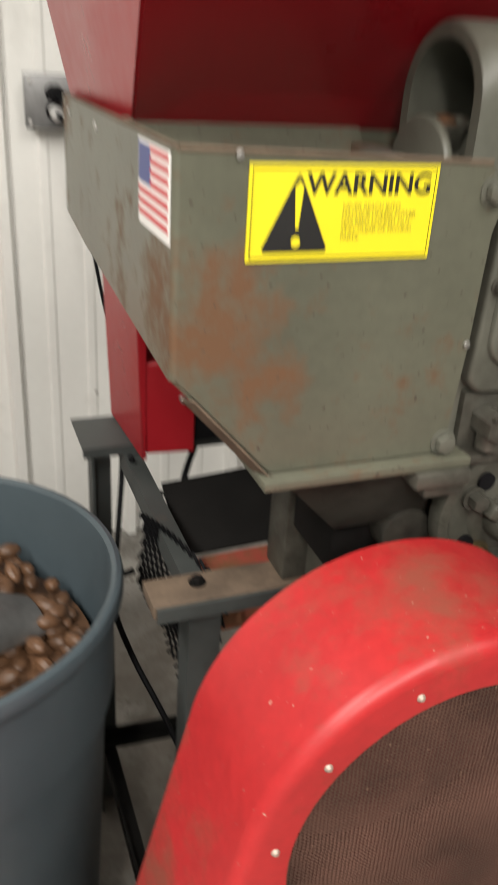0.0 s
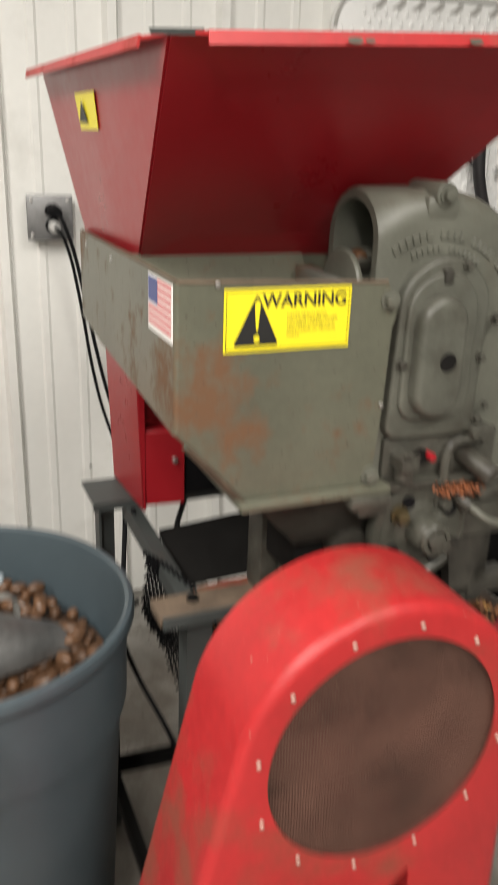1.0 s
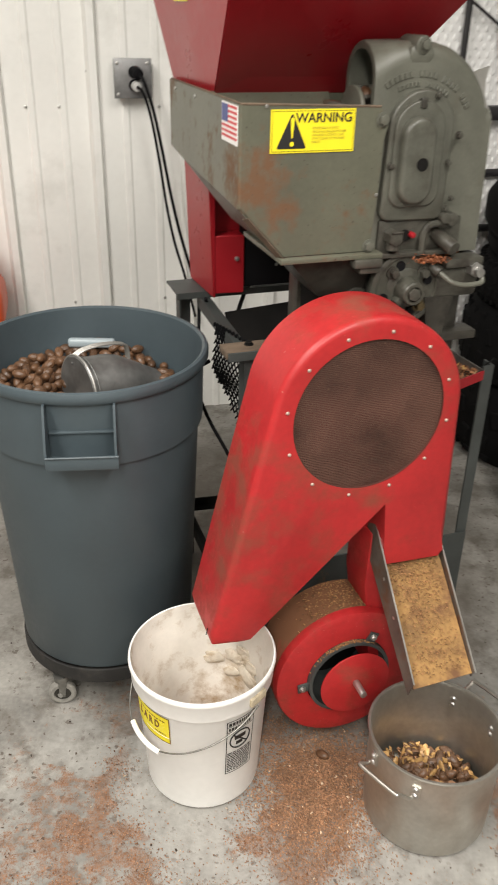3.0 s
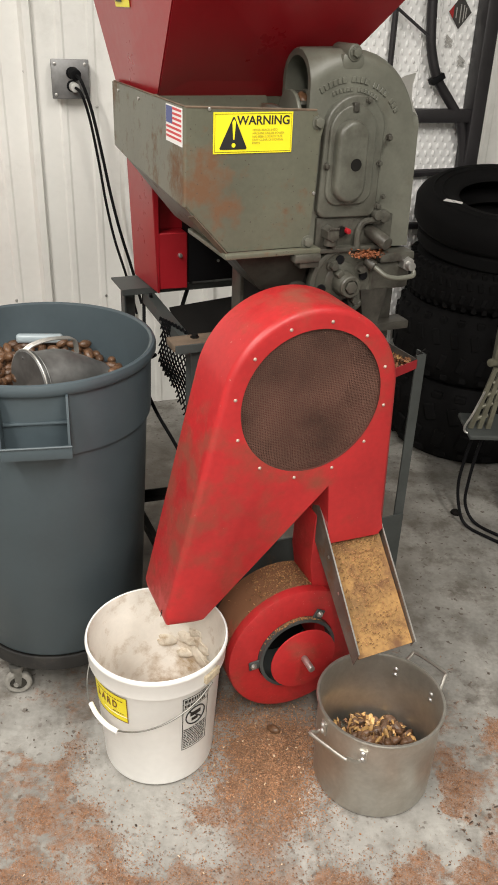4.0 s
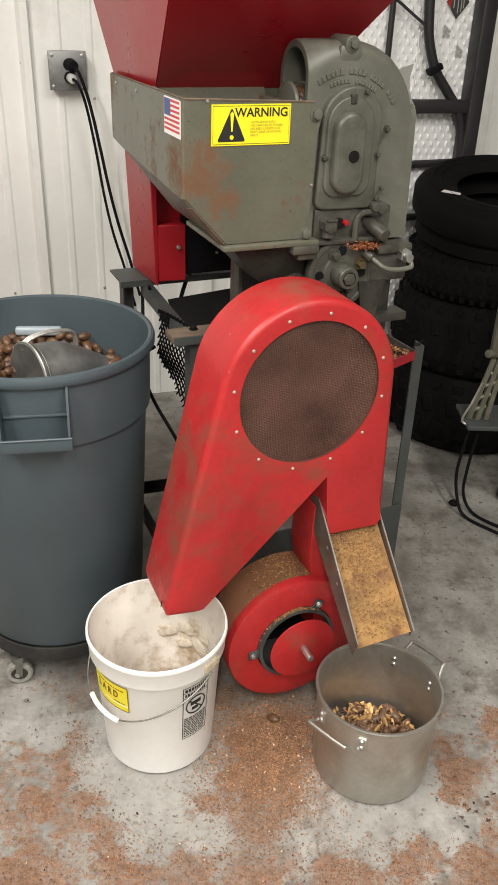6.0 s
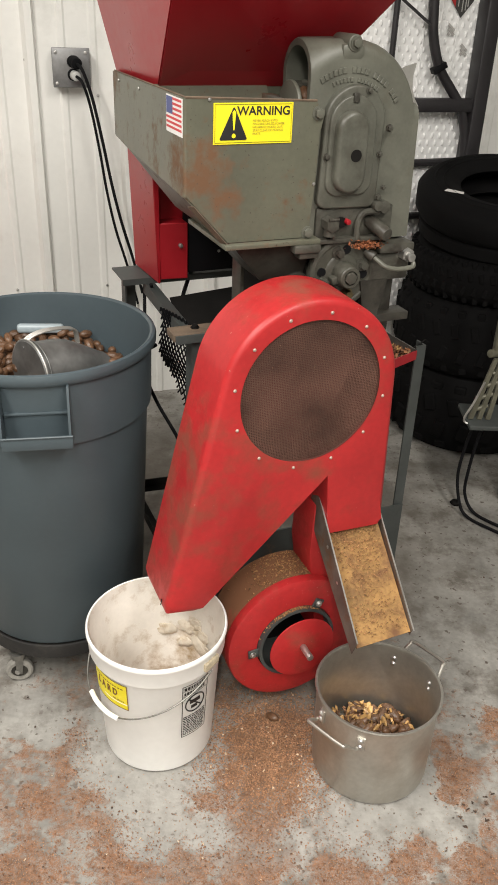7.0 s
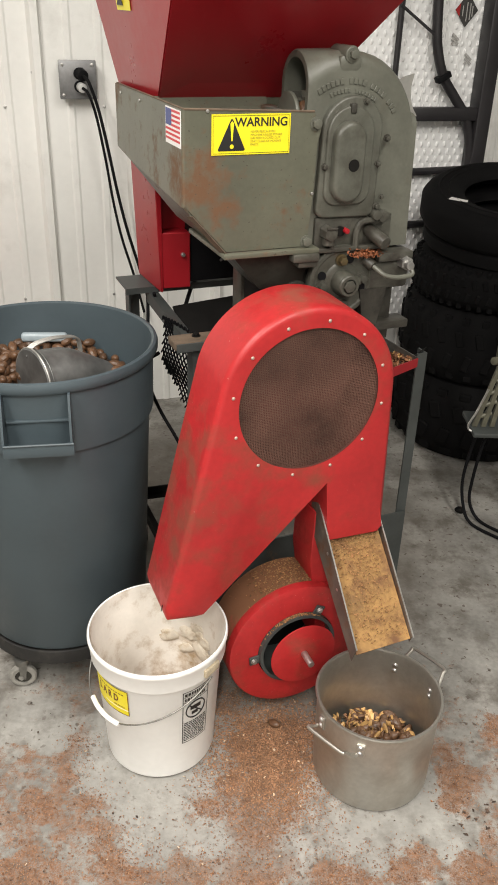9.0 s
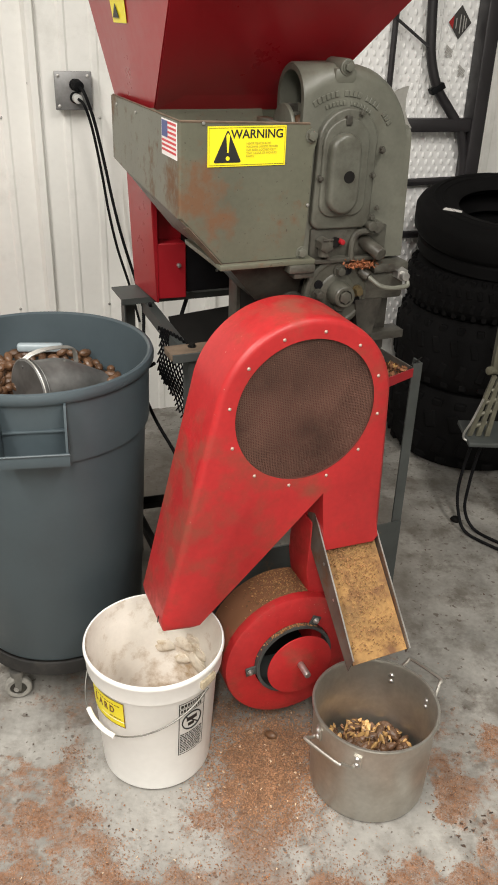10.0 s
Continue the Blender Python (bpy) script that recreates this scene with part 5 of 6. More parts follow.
            part("text_bar", wrap(a, a + w, z - 0.0045, z + 0.0045, *kw, 2, 0.0010), INK, pr)
            a += w + 0.8
    for k in range(11):
        z, a = 0.181 - 0.0058 * k, -61
        while a < -37:
            w = rnd.uniform(1.5, 4.5)
            part("text_bar", wrap(a, min(a + w, -36), z - 0.0016, z + 0.0016, *kw, 3, 0.0010), INK, pr)
            a += w + 0.7
    ring = bmesh.new()
    for i in range(32):
        b0 = 2 * math.pi * i / 32
        z = 0.218 + 0.026 * math.sin(b0)
        p = around(0, rad(z) + 0.0012, -48.5 + math.degrees(0.026 * math.cos(b0) / 0.143), z)
        b1 = 2 * math.pi * (i + 1) / 32
        zq = 0.218 + 0.026 * math.sin(b1)
        q = around(0, rad(zq) + 0.0012, -48.5 + math.degrees(0.026 * math.cos(b1) / 0.143), zq)
        tube([p, q], 0.0016, 5, ring, 1)
    q0 = around(0, rad(0.236) + 0.0014, -48.5 - 7.2, 0.236)
    q1 = around(0, rad(0.200) + 0.0014, -48.5 + 7.2, 0.200)
    tube([q0, q1], 0.0016, 5, ring, 1)
    part("prohibition_ring", ring, INK, pr)
    part("pictogram", wrap(-54.5, -43, 0.219, 0.231, *kw, 4, 0.0010), INK, pr)
    part("pictogram", wrap(-53, -46, 0.203, 0.213, *kw, 4, 0.0010), INK, pr)
    # bail with a grip, ears
    for a, z, m in ((-36, 0.326, GRIME), (144, 0.30, BUCKET_WHITE)):
        part("bail_ear", merge(None, box(-0.024, 0.024, -0.005, 0.004, -0.011, 0.011, 0.003), Matrix.Translation(around(0, 0.161, a, z)) @ pose(0, 0, 0, 0, 0, a + 90)), m, th, "grimy ear" if m is GRIME else "")
    pts = []
    for k in range(13):
        a = -36 - 180 * k / 12
        s = math.sin(math.pi * k / 12)
        pts.append(around(0, 0.163 + 0.004 * s, a, 0.305 - 0.105 * s + 0.010 * math.sin(2 * math.pi * k / 12)))
    bail = part("bail", tube(pts, 0.0019, 8), SHEET_STEEL, th, "thin wire bail")
    grip = [around(0, 0.168, a, z) for a, z in ((-117, 0.2015), (-128, 0.204), (-140, 0.210), (-150, 0.219))]
    part("grip", tube(grip, 0.0058, 12), BUCKET_WHITE, bail, "white plastic grip")


RESIDUE = mat("pale_residue", (0.70, 0.64, 0.54), 0.95, vary=0.15, scale=30, fine=200, bump=0.5, spots=(0.36, 0.25, 0.13), spot_scale=26, spot_at=0.62, spot_soft=0.12, spec=0.1)
GRIME = mat("rim_grime", (0.52, 0.44, 0.31), 0.8, vary=0.5, scale=30, fine=160, bump=0.3)
BUCKET_WHITE = mat("bucket_white", (0.94, 0.935, 0.91), 0.38, vary=0.06, scale=8, fine=60, bump=0.03, spots=(0.45, 0.36, 0.26), spot_scale=16, spot_at=0.72, spot_soft=0.04)
DUSTY_INSIDE = mat("dusty_white_inside", (0.80, 0.76, 0.69), 0.65, vary=0.12, scale=7, spots=(0.34, 0.23, 0.12), spot_scale=10, spot_at=0.63, spot_soft=0.10, patches=((0.07, 0.11, 0.22, 0.12, 0.12), (-0.12, 0.03, 0.22, 0.10, 0.09), (0.13, -0.02, 0.30, 0.10, 0.10), (0.0, 0.14, 0.12, 0.10, 0.08)))
LABEL_BROWN = mat("label_brown", (0.16, 0.06, 0.01), 0.5, vary=0.1, bump=0)
bucket()
shell_bits("bucket_shells", [(lambda r: (lambda a, q: Vector((-0.068 + q * math.cos(a), 0.112 + q * math.sin(a), 0.098 - 0.25 * q)))(r.uniform(0, 6.28), 0.12 * math.sqrt(r.random())), 500, 0.0055)], CRUMB_RED, "brown shell pieces inside the bucket", 31)


# ---- stock pot ----
POT = mat("stained_steel", (0.55, 0.53, 0.485), 0.37, 0.9, vary=0.2, scale=9, fine=90, bump=0.03, spots=(0.44, 0.41, 0.36), spot_scale=7, spot_at=0.58, spot_soft=0.14, spot_rough=0.45)


def pot():
    th = thing("stock_pot", pose(0.452, 0.044, 0), "dull steel stock pot with cracked pecans on the floor", "pot")
    part("body", lathe([(0, 0.002), (0.128, 0.002), (0.1365, 0.006), (0.1398, 0.016), (0.1425, 0.237), (0.1465, 0.240), (0.1485, 0.2435), (0.1470, 0.2465), (0.142, 0.246), (0.1390, 0.239), (0.1362, 0.016), (0, 0.010)], 96), POT, th)
    for a in (-135, 42):
        t = Vector((-math.sin(radians(a)), math.cos(radians(a)), 0))
        o = Vector((math.cos(radians(a)), math.sin(radians(a)), 0))
        base = o * 0.145
        pts = []
        for x, y, z in ((-0.058, 0.002, 0.201), (-0.057, 0.012, 0.203), (-0.050, 0.036, 0.227), (-0.042, 0.046, 0.232), (0.042, 0.046, 0.232), (0.050, 0.036, 0.227), (0.057, 0.012, 0.203), (0.058, 0.002, 0.201)):
            pts.append(base + t * x + o * y + Vector((0, 0, z)))
        h = part("handle", tube(pts, 0.0042, 10), POT, th, "bent steel rod handle")
        for x in (-0.058, 0.058):
            c = base + t * x - o * 0.012
            part("handle_plate", merge(None, box(-0.010, 0.010, -0.003, 0.0035, 0.182, 0.218, 0.002), Matrix.Translation(Vector((0, 0, 0)) + Vector((math.cos(radians(a) + x / 0.145), math.sin(radians(a) + x / 0.145), 0)) * 0.1435) @ pose(0, 0, 0, 0, 0, a + 90 + math.degrees(x / 0.145))), POT, h)
            o2 = Vector((math.cos(radians(a) + x / 0.145), math.sin(radians(a) + x / 0.145), 0))
            for z in (0.191, 0.209):
                for r_, d_ in ((0.146, 1), (0.1385, -1)):
                    part("rivet", merge(None, lathe([(0, 0.005), (0.005, 0.0038), (0.0078, 0.0)], 12), Matrix.Translation(o2 * r_ + Vector((0, 0, z))) @ (o2 * d_).to_track_quat("Z", "Y").to_matrix().to_4x4()), ZINC, h)


pot()


def cracked_nuts():
    """Halves and shells heaped in the pot: each an open half shell with a kernel lobe."""
    rnd = random.Random(17)

    def half():
        bm = nut_bm(10, 8)
        bmesh.ops.bisect_plane(bm, geom=bm.verts[:] + bm.edges[:] + bm.faces[:], plane_co=(0, 0.001, 0), plane_no=(0, 1, 0), clear_outer=True)
        return bm

    shell = part("cracked_shell", half(), NUT)
    tagged(shell, "cracked brown pecan shell half in the pot", "nut shell", "cracked nuts in the pot")
    bm = nut_bm(10, 8)
    for v in bm.verts:
        v.co.x *= 0.8 * (1 + 0.25 * math.sin(v.co.z * 500))
        v.co.y *= 0.5
    kern = part("pecan_kernel", bm, KERNEL)
    tagged(kern, "golden pecan kernel half in the pot", "kernel", "cracked nuts in the pot")
    for k in range(250):
        r, a = 0.122 * math.sqrt(rnd.random()), rnd.uniform(0, 6.283)
        x, y = r * math.cos(a), r * math.sin(a)
        hgt = 0.046 + 0.026 * math.exp(-((x - 0.02) ** 2 + (y - 0.01) ** 2) / 0.010) + rnd.uniform(-0.012, 0.006)
        m = pose(0.452 + x, 0.044 + y, hgt, rnd.uniform(0, 360), rnd.uniform(0, 360), rnd.uniform(0, 360))
        src = (PECAN, shell, kern, kern)[rnd.choice((0, 0, 1, 1, 1, 2))]
        if k == 0:
            shell.matrix_world = m
        elif k == 1:
            kern.matrix_world = m
        else:
            c = copy_thing(src, m)
            if src is PECAN:
                tagged(c, "whole brown pecan among cracked ones in the pot", "pecan", "cracked nuts in the pot")


cracked_nuts()
shell_bits("pot_crumbs", [(lambda r: (lambda a, q: Vector((0.452 + q * math.cos(a), 0.044 + q * math.sin(a), 0.042 + r.uniform(0, 0.015) + 0.024 * math.exp(-(q * q) / 0.010))))(r.uniform(0, 6.28), 0.122 * math.sqrt(r.random())), 420, 0.0060)], CRUMB, "broken shell pieces in the pot", 33)


shell_bits("pot_kernel_pieces", [(lambda r: (lambda a, q: Vector((0.452 + q * math.cos(a), 0.044 + q * math.sin(a), 0.050 + r.uniform(0, 0.016) + 0.024 * math.exp(-(q * q) / 0.010))))(r.uniform(0, 6.28), 0.120 * math.sqrt(r.random())), 110, 0.0080)], KERNEL, "broken golden kernel pieces in the pot", 34)


# ---- floor litter ----
def litter():
    def ring(cx, cy, sx, sy):
        return lambda r: Vector((cx + r.gauss(0, sx), cy + r.gauss(0, sy), 0.0022 + r.random() * 0.002))

    def heap(cx, cy, s, h):
        def f(r):
            x, y = r.gauss(0, s), r.gauss(0, s)
            return Vector((cx + x, cy + y, 0.002 + h * math.exp(-(x * x + y * y) / (2 * s * s)) * r.random()))
        return f

    drift = [(heap(0.22, 0.09, 0.075, 0.010), 9000, 0.0021), (heap(0.22, -0.03, 0.065, 0.004), 6000, 0.0016), (ring(0.10, -0.22, 0.30, 0.12), 900, 0.0012), (ring(0.30, 0.0, 0.4, 0.35), 1000, 0.0012), (ring(0.10, 0.13, 0.06, 0.10), 2600, 0.0018)]
    drift += [(ring(x, y, r * 0.50, r * 0.50), int(110000 * r * r), 0.0013) for x, y, r in DUST_SPOTS[2:]]
    shell_bits("floor_shell_dust", drift, CRUMB, "loose tan and red brown shell dust scattered over the floor", 41, True)
    shell_bits("floor_red_flakes", [(ring(x, y, r * 0.62, r * 0.62), int(22000 * r * r), 0.0019) for x, y, r in DUST_SPOTS], CRUMB_RED, "red brown shell flakes scattered over the floor", 44, True)
    shell_bits("floor_pale_bits", [(heap(0.22, 0.08, 0.09, 0.012), 110, 0.0027), (ring(0.15, -0.1, 0.25, 0.15), 60, 0.0024)], mat("pale_bits", (0.58, 0.44, 0.30), 0.7, vary=0.2, bump=0, island=0.3), "pale shell flakes scattered on the floor", 43, True)
    shell_bits("floor_dark_bits", [(ring(0.68, -0.10, 0.035, 0.04), 30, 0.0042), (ring(0.9, 0.5, 0.3, 0.5), 120, 0.0026), (ring(0.3, -0.2, 0.5, 0.2), 70, 0.0020), (ring(-0.5, -0.1, 0.2, 0.25), 90, 0.0026)], mat("dark_bits", (0.07, 0.045, 0.032), 0.8, vary=0.4, bump=0, island=0.5), "dark shell scraps scattered on the floor", 42, True)


litter()


# ---- wall outlet and cables ----
def outlet():
    th = thing("outlet_box", WALL, "grey metal outlet box with two plugged black cords on the wall", "outlet")
    part("box_body", box(-0.004, 0.125, -0.048, 0.0, 1.308, 1.434, 0.006), OUTLET_GREY, th)
    plate = part("cover_plate", box(-0.008, 0.129, -0.053, -0.048, 1.304, 1.438, 0.003), OUTLET_GREY, th)
    for x, z in ((0.006, 1.422), (0.114, 1.422), (0.006, 1.318), (0.114, 1.318)):
        part("screw", cyl((x, -0.056, z), (x, -0.053, z), 0.006, 12, 0.001), ZINC, plate)
    for z in (1.392, 1.348):
        part("receptacle", cyl((0.066, -0.057, z), (0.066, -0.053, z), 0.021, 24, 0.002), BLACK, plate)
    part("plug", cyl((0.07, -0.057, 1.395), (0.078, -0.095, 1.387), 0.020, 16, 0.004), BLACK, th)
    part("plug", cyl((0.068, -0.057, 1.348), (0.074, -0.088, 1.345), 0.017, 16, 0.004), mat("white_plug", (0.6, 0.6, 0.58), 0.4, vary=0.1), th, "pale plug")


OUTLET_GREY = mat("outlet_grey", (0.24, 0.24, 0.24), 0.4, 0.5, vary=0.2, scale=20)
outlet()


def cord(points, r, m, label):
    ob = part("power_cord", tube(points, r, 8), BLACK)
    ob.matrix_world = m
    return tagged(ob, label, "cable", "power cords")


cord([(0.078, -0.095, 1.387), (0.095, -0.12, 1.365), (0.125, -0.115, 1.27), (0.155, -0.11, 1.12), (0.182, -0.10, 0.97), (0.215, -0.09, 0.82), (0.26, -0.07, 0.66), (0.30, -0.05, 0.50)], 0.0062, WALL, "black power cord hanging from the wall outlet")
cord([(0.074, -0.088, 1.345), (0.092, -0.115, 1.325), (0.118, -0.10, 1.24), (0.145, -0.09, 1.08), (0.166, -0.08, 0.93), (0.195, -0.07, 0.78), (0.24, -0.05, 0.62), (0.28, -0.04, 0.45)], 0.0055, WALL, "black power cord hanging from the wall outlet")
cord([(0.05, 0.62, 0.92), (0.045, 0.60, 0.87), (0.02, 0.52, 0.80), (0.0, 0.46, 0.72), (0.02, 0.42, 0.64), (0.06, 0.36, 0.55), (0.10, 0.32, 0.44)], 0.005, MACHINE, "black power cord hanging beside the machine stand")
cord([(0.19, 0.60, 0.96), (0.175, 0.60, 0.92), (0.15, 0.58, 0.87), (0.14, 0.56, 0.84)], 0.006, MACHINE, "short black cord under the drive guard")
cord([(-0.04, 0.45, 0.80), (-0.01, 0.43, 0.79), (0.01, 0.42, 0.80), (0.02, 0.41, 0.81)], 0.005, MACHINE, "black cord end by the mesh guard")


# ---- white dimpled panel in its black frame ----
def rack_panel():
    th = thing("dimpled_panel", WALL, "white dimpled plastic panel with black tube frame against the wall", "panel")
    x0, x1, z0, z1, y = 0.935, 1.77, 0.35, 2.048, -0.07
    out = [(x0 + 0.0, z0), (x1, z0), (x1, z1)] + [(x0 + 0.09 + 0.09 * math.cos(radians(a)), z1 - 0.09 + 0.09 * math.sin(radians(a))) for a in range(90, 181, 15)]
    sheet = part("panel_sheet", prism(out, y, y + 0.03, 0.006, 2), PANEL_WHITE, th)
    verts, faces = [], []
    row = 0
    z = z0 + 0.03
    while z < z1 - 0.03:
        x = x0 + 0.025 + (0.018 if row % 2 else 0)
        while x < x1 - 0.015:
            if not (x < x0 + 0.09 and z > z1 - 0.09):
                b = len(verts)
                n = 8
                for rr, hh in ((0.0100, 0.0), (0.0072, -0.0050), (0.003, -0.0068)):
                    verts += [(x + rr * 0.66 * math.cos(2 * math.pi * k / n), y + hh, z + rr * 1.40 * math.sin(2 * math.pi * k / n)) for k in range(n)]
                for q in (0, n):
                    faces += [(b + q + k, b + q + (k + 1) % n, b + q + n + (k + 1) % n, b + q + n + k) for k in range(n)]
                faces.append(tuple(b + 2 * n + k for k in range(n)))
            x += 0.036
        row += 1
        z += 0.030
    me = bpy.data.meshes.new("embossing")
    me.from_pydata(verts, [], faces)
    for f in me.polygons:
        f.use_smooth = True
    me.materials.append(PANEL_WHITE)
    d = new("embossing", me)
    d.parent = sheet
    d["kind"] = "stuff"
    for x in (1.455, 1.53, 1.60):
        part("panel_seam", box(x - 0.003, x + 0.003, y - 0.006, y, 1.28, z1 - 0.02, 0.002), PANEL_WHITE, sheet)
    part("frame_post", box(1.678, 1.735, -0.16, -0.075, 0.0, 1.90, 0.008), FRAME_BLACK, th)
    part("frame_post", box(1.735, 1.758, -0.13, -0.06, 0.0, 1.90, 0.004), FRAME_BLACK, th)
    part("frame_bar", tube([(1.308, -0.11, 1.88), (1.308, -0.11, 1.2)], 0.012, 10, smooth=1), FRAME_BLACK, th)
    part("bent_tube", tube([(1.440, -0.13, 1.90), (1.444, -0.13, 1.75), (1.456, -0.13, 1.60), (1.470, -0.13, 1.506), (1.512, -0.13, 1.40), (1.578, -0.13, 1.319), (1.634, -0.13, 1.25), (1.668, -0.13, 1.165), (1.684, -0.13, 1.07), (1.688, -0.13, 0.90)], 0.020, 12), FRAME_BLACK, th)
    part("tube_clip", merge(None, box(-0.03, 0.03, -0.02, 0.02, -0.012, 0.012, 0.003), Matrix.Translation((1.508, -0.135, 1.398)) @ pose(0, 0, 0, 0, -30, 0)), BLACK, th)
    part("cross_tube", box(1.37, 1.68, -0.15, -0.10, 1.232, 1.284, 0.006), FRAME_BLACK, th)
    part("cross_tube", tube([(1.30, -0.10, 1.02), (1.70, -0.10, 1.03)], 0.016, 10, smooth=1), FRAME_BLACK, th)
    part("cross_tube", tube([(1.30, -0.10, 0.80), (1.70, -0.10, 0.80)], 0.016, 10, smooth=1), FRAME_BLACK, th)
    part("brace_rod", tube([(1.300, -0.12, 1.650), (1.456, -0.14, 1.545)], 0.006, 8, smooth=1), FRAME_BLACK, th)
    # slanting grey marks and a line along the top edge: embossing shade as colour
    for k in range(10):
        q = x0 + 0.12 + 0.066 * k
        part("edge_slot", prism([(q, z1 - 0.038), (q + 0.030, z1 - 0.040), (q + 0.048, z1 - 0.022), (q + 0.050, z1 - 0.010), (q + 0.034, z1 - 0.010), (q + 0.022, z1 - 0.024)], y - 0.003, y + 0.004), BAR_GREY, sheet)
    part("edge_strip", tube([(x0 + 0.004, y, z1 - 0.10), (x0 + 0.012, y, z1 - 0.06), (x0 + 0.035, y, z1 - 0.022), (x0 + 0.08, y, z1 - 0.003), (x0 + 0.12, y, z1), (x1, y, z1)], 0.006, 8), BAR_GREY, sheet)
    # diamond label and pencil-like print on the sheet
    c = Vector((1.603, y - 0.011, 1.639))
    q = [c + Vector((-0.05, 0, 0)), c + Vector((0, 0, -0.062)), c + Vector((0.05, 0, 0)), c + Vector((0, 0, 0.062))]
    lab = part("diamond_label", slab(q, -0.001), LABEL_DARK, sheet, "dark diamond hazard label")
    part("label_corner", slab([c + Vector((-0.05, -0.0015, 0)), c + Vector((-0.03, -0.0015, -0.0248)), c + Vector((-0.03, -0.0015, 0.0248))], -0.0005), RED, lab, "red label corner")
    for k, (a, b) in enumerate(((-0.02, 0.022), (-0.002, 0.04), (0.012, 0.035), (0.022, 0.022))):
        part("text_bar", box(c.x + a, c.x + a + 0.004, c.y - 0.003, c.y - 0.002, c.z - b, c.z + b * 0.7), BAR_GREY, lab)
    rnd = random.Random(6)
    for x, z in ((1.560, 1.550), (1.628, 1.478)):
        for k in range(7):
            part("text_bar", merge(None, box(-0.006, 0.006, -0.001, 0.001, -0.005, 0.005), Matrix.Translation((x + 0.010 * (k % 3), y - 0.010, z - 0.016 * (k // 3) - 0.008 * (k % 3))) @ pose(0, 0, 0, 0, 40, 0)), BAR_GREY, sheet)
    return th


PANEL_WHITE = mat("white_moulded_plastic", (0.92, 0.92, 0.91), 0.4, vary=0.05, scale=6, bump=0.03)
FRAME_BLACK = mat("black_powder_coat", (0.022, 0.020, 0.022), 0.45, vary=0.25, scale=10, fine=120, bump=0.06)
LABEL_DARK = mat("label_dark", (0.05, 0.048, 0.045), 0.5, vary=0.1, bump=0)
# grey of the print, also of the shade painted along the panel edge
BAR_GREY = mat("faded_print_and_edge_shade", (0.42, 0.41, 0.39), 0.6, vary=0.1, bump=0)
rack_panel()


# ---- stacked tyres ----
def tyre(r, w, hole, x, y, z, label, lugs=0, lug=(0.05, 0.02)):
    th = thing("tyre", pose(x, y, z, 0, 0, random.uniform(0, 90)), label, "tyre", "stacked tyres")
    h = w / 2
    car = [(hole, -h * 0.62), (hole + 0.012, -h * 0.80), (r * 0.72, -h), (r * 0.88, -h * 0.97), (r * 0.965, -h * 0.72), (r, -h * 0.45), (r, h * 0.45), (r * 0.965, h * 0.72), (r * 0.88, h * 0.97), (r * 0.72, h), (hole + 0.012, h * 0.80), (hole, h * 0.62), (hole + 0.02, h * 0.45), (r * 0.9, h * 0.4), (r * 0.9, -h * 0.4), (hole + 0.02, -h * 0.45), (hole, -h * 0.62)]
    part("carcass", lathe(car, 72), RUBBER, th)
    for k in (0.70, 0.80):
        part("sidewall_ring", lathe([(r * k, h * 0.985), (r * k + 0.004, h + 0.003), (r * k + 0.010, h * 0.985)], 64), RUBBER, th)
    if lugs:
        bm = bmesh.new()
        for i in range(lugs):
            for side in (-1, 1):
                a = 360 / lugs * (i + (0.5 if side > 0 else 0))
                merge(bm, box(r - 0.008, r + lug[1], -lug[0] / 2, lug[0] / 2, side * h * 0.12 - (h * 0.42 if side < 0 else 0), side * h * 0.12 + (h * 0.42 if side > 0 else 0), 0.004, seg=1), pose(0, 0, 0, 0, 0, a) @ pose(0, 0, 0, side * 14, 0, 0))
                merge(bm, box(r * 0.90, r * 0.965 + lug[1] * 0.6, -lug[0] / 2, lug[0] / 2, side * h * 0.75 - 0.014, side * h * 0.75 + 0.014, 0.004, seg=1), pose(0, 0, 0, 0, 0, a))
        part("tread", bm, RUBBER, th)
    return th


TX, TY = 1.108, 1.88
tyre(0.345, 0.33, 0.17, TX, TY, 0.168, "knobbly black off-road tyre at the bottom of a stack", 22, (0.045, 0.010))
tyre(0.340, 0.30, 0.17, TX - 0.01, TY, 0.485, "knobbly black off-road tyre in the middle of a stack", 28, (0.030, 0.005))
tyre(0.338, 0.17, 0.19, TX + 0.005, TY, 0.720, "black tyre with fine tread in a stack", 52, (0.020, 0.005))
narrow = tyre(0.318, 0.09, 0.19, TX + 0.01, TY, 0.862, "narrow black tyre in a stack")
top_tyre = tyre(0.338, 0.14, 0.175, TX + 0.005, TY - 0.01, 0.972, "smooth black tyre lying tilted on top of a stack")
narrow.matrix_world = pose(TX + 0.01, TY, 0.862, 7, 0, 0)
top_tyre.matrix_world = pose(TX + 0.005, TY - 0.01, 0.972, 11, -2, 0)
scrap = part("paper_scrap", slab([(-0.262, -0.085, 0.0715), (-0.195, -0.115, 0.0715), (-0.190, -0.098, 0.0715), (-0.245, -0.066, 0.0715)], 0.001), DECAL_WHITE)
scrap.matrix_world = top_tyre.matrix_world.copy()
tagged(scrap, "small white paper scrap on the top tyre", "paper")


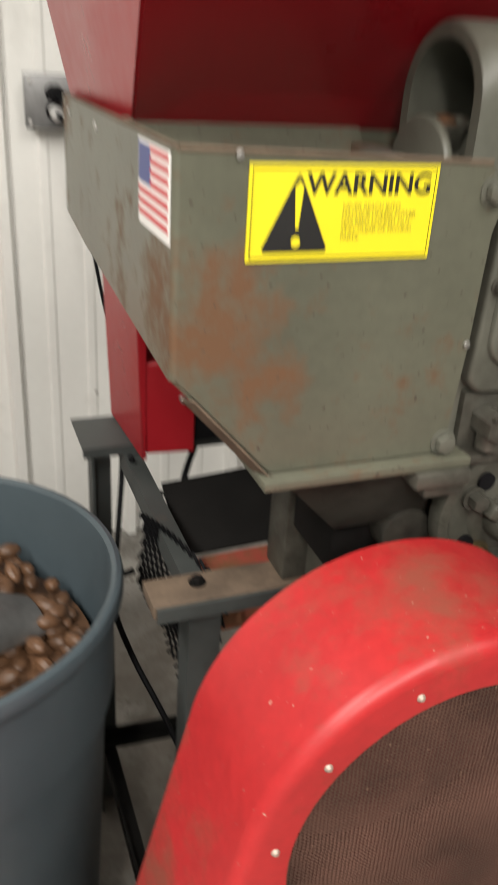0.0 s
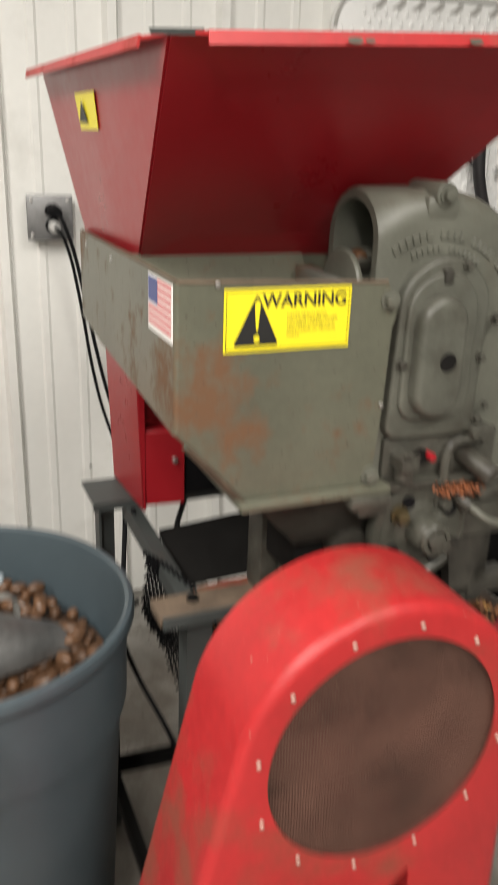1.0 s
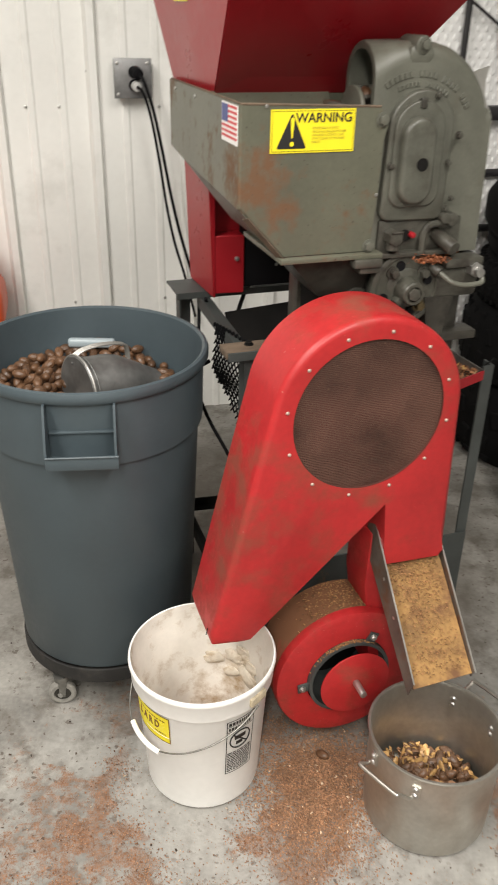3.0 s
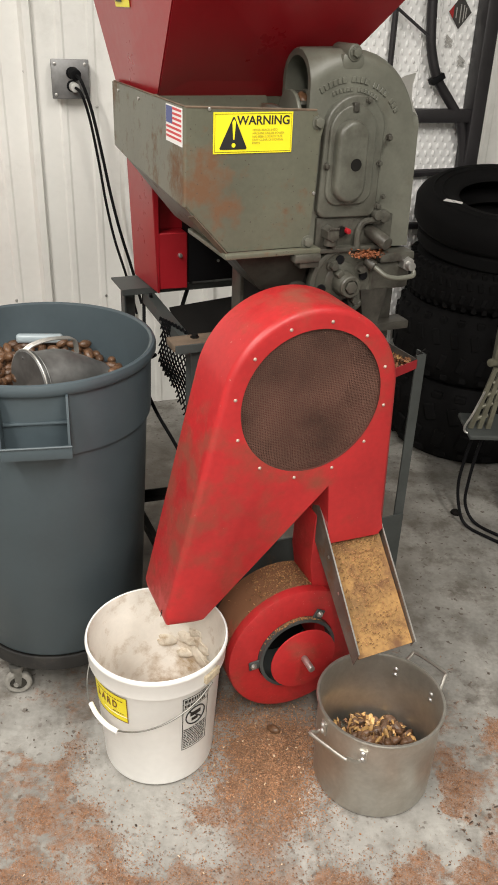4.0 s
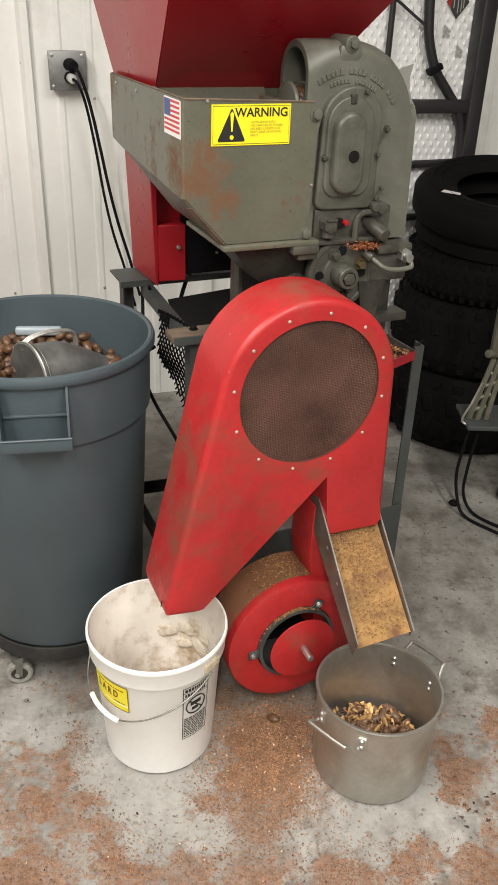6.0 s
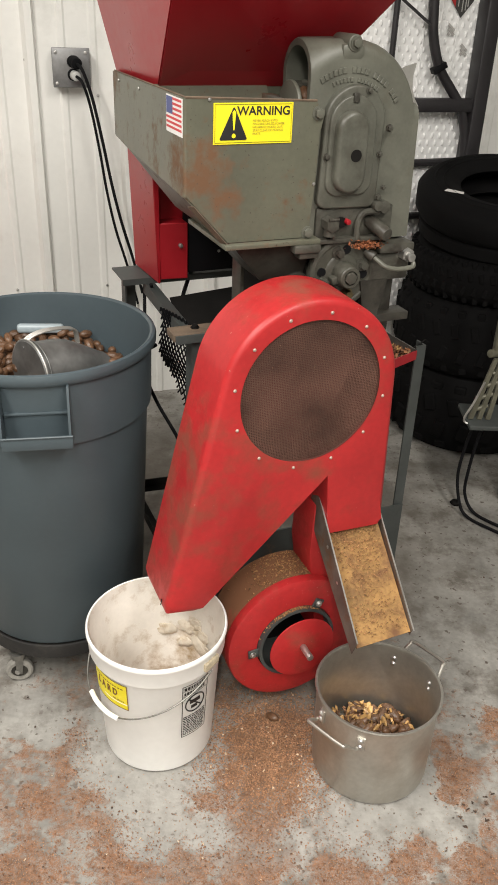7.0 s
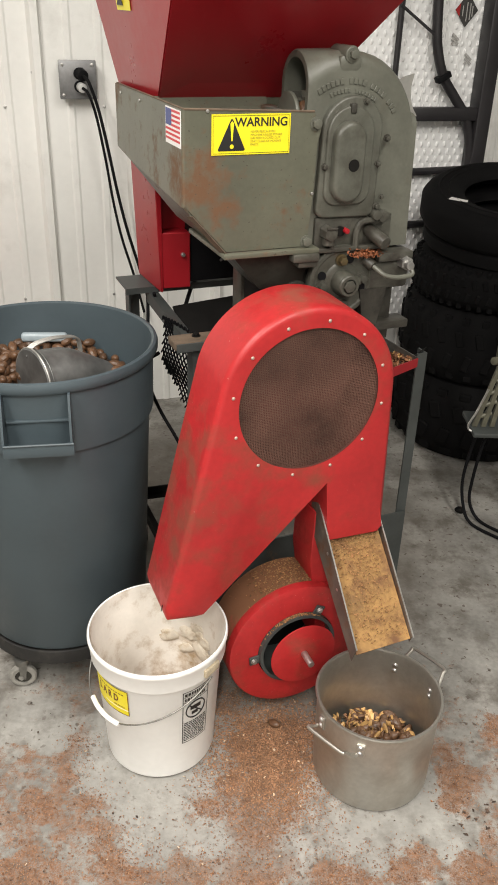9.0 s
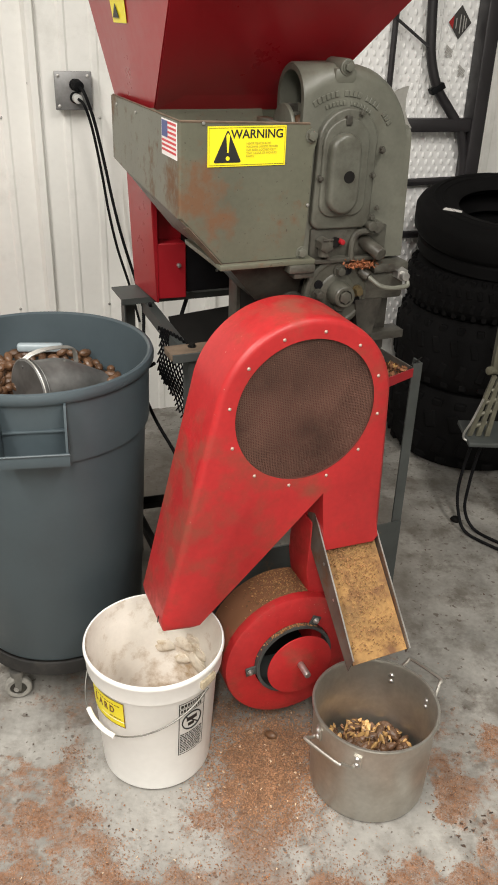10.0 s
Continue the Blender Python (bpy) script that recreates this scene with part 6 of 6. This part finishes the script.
# ---- jack frame with hoses ----
def jack_frame():
    th = thing("jack_frame", pose(0, 0, 0), "olive grey steel jack frame beside the tyres", "jack")
    part("base_tray", box(0.90, 1.30, 1.12, 1.30, 0.355, 0.372, 0.004), STAND, th)
    part("post", box(0.955, 0.985, 1.185, 1.215, 0.60, 0.95, 0.003), JACK, th)
    part("knuckle", cyl((0.94, 1.18, 0.615), (1.0, 1.22, 0.605), 0.014, 14, 0.003), JACK, th)
    for x0, x1 in ((0.905, 0.955), (0.935, 0.975), (0.965, 0.99)):
        part("side_arm", slab([(x0, 1.18, 0.375), (x0 + 0.016, 1.18, 0.375), (x1 + 0.014, 1.18, 0.60), (x1, 1.18, 0.60)], 0.012), JACK, th)
    for k in range(4):
        part("rung", cyl((0.925 + 0.012 * k, 1.176, 0.41 + 0.045 * k), (0.965 + 0.010 * k, 1.176, 0.425 + 0.045 * k), 0.008, 10), JACK, th)
    part("guard_wire", tube([(0.935, 1.16, 0.52), (0.91, 1.16, 0.44), (0.888, 1.16, 0.375), (0.93, 1.15, 0.362), (1.05, 1.15, 0.362)], 0.004, 8), ZINC, th)
    for x in (1.12, 1.28):
        part("leg", box(x - 0.015, x + 0.015, 1.14, 1.28, 0.0, 0.357, 0.003), STAND, th)


JACK = mat("olive_jack_paint", (0.13, 0.125, 0.09), 0.5, 0.2, vary=0.3, scale=20, fine=90)
jack_frame()
for dx, dy in ((0.0, 0.0), (0.035, 0.02)):
    ob = part("air_hose", tube([(0.93 + dx, 1.17, 0.36), (0.915 + dx, 1.17, 0.28), (0.905 + dx, 1.17, 0.16), (0.915 + dx * 0.8, 1.15 + dy, 0.07), (0.94 + dx, 1.12 + dy, 0.012), (1.0 + dx, 1.05 + dy, 0.008), (1.1 + dx, 0.98 + dy, 0.008), (1.3, 0.95 + dy, 0.008)], 0.0058, 10), BLACK)
    tagged(ob, "black rubber hose looping down to the floor", "hose", "hoses")
bm = bmesh.new()
bmesh.ops.create_icosphere(bm, subdivisions=2, radius=0.016)
for v in bm.verts:
    v.co = Vector((v.co.x * 1.2, v.co.y, v.co.z * 0.7)) * (1 + 0.4 * noise.noise(v.co * 90))
ob = part("dirt_clod", bm, DARK)
ob.matrix_world = pose(0.925, 1.2, 0.01)
tagged(ob, "small dark clod of dirt on the concrete", "dirt")


# ---- orange machine behind the can ----
def orange_case():
    th = thing("orange_case", WALL @ pose(-0.595, -0.22, 0), "bright orange plastic equipment case behind the trash can", "equipment")
    part("base", box(-0.16, 0.10, -0.12, 0.12, 0.0, 0.55, 0.02), BLACK, th)
    part("lower_shell", box(-0.20, 0.13, -0.14, 0.14, 0.53, 0.705, 0.05, seg=4), ORANGE, th)
    part("upper_shell", box(-0.20, 0.095, -0.12, 0.12, 0.70, 0.86, 0.05, seg=4), ORANGE, th)
    part("seam", box(-0.19, 0.10, -0.128, 0.125, 0.694, 0.710, 0.004), BLACK, th)


orange_case()


def motions():
    turn = lambda t: -7 + 96 * (t - 4.3)
    walk(WHEEL, [(t / 2, pose(0.333, 0.006, 1.102, 0, turn(t / 2), 0)) for t in range(0, 21)])
    walk(FEED, [(t / 2, pose(0.250, 0.088, 1.440, turn(t / 2), 0, 0)) for t in range(0, 21)])


motions()
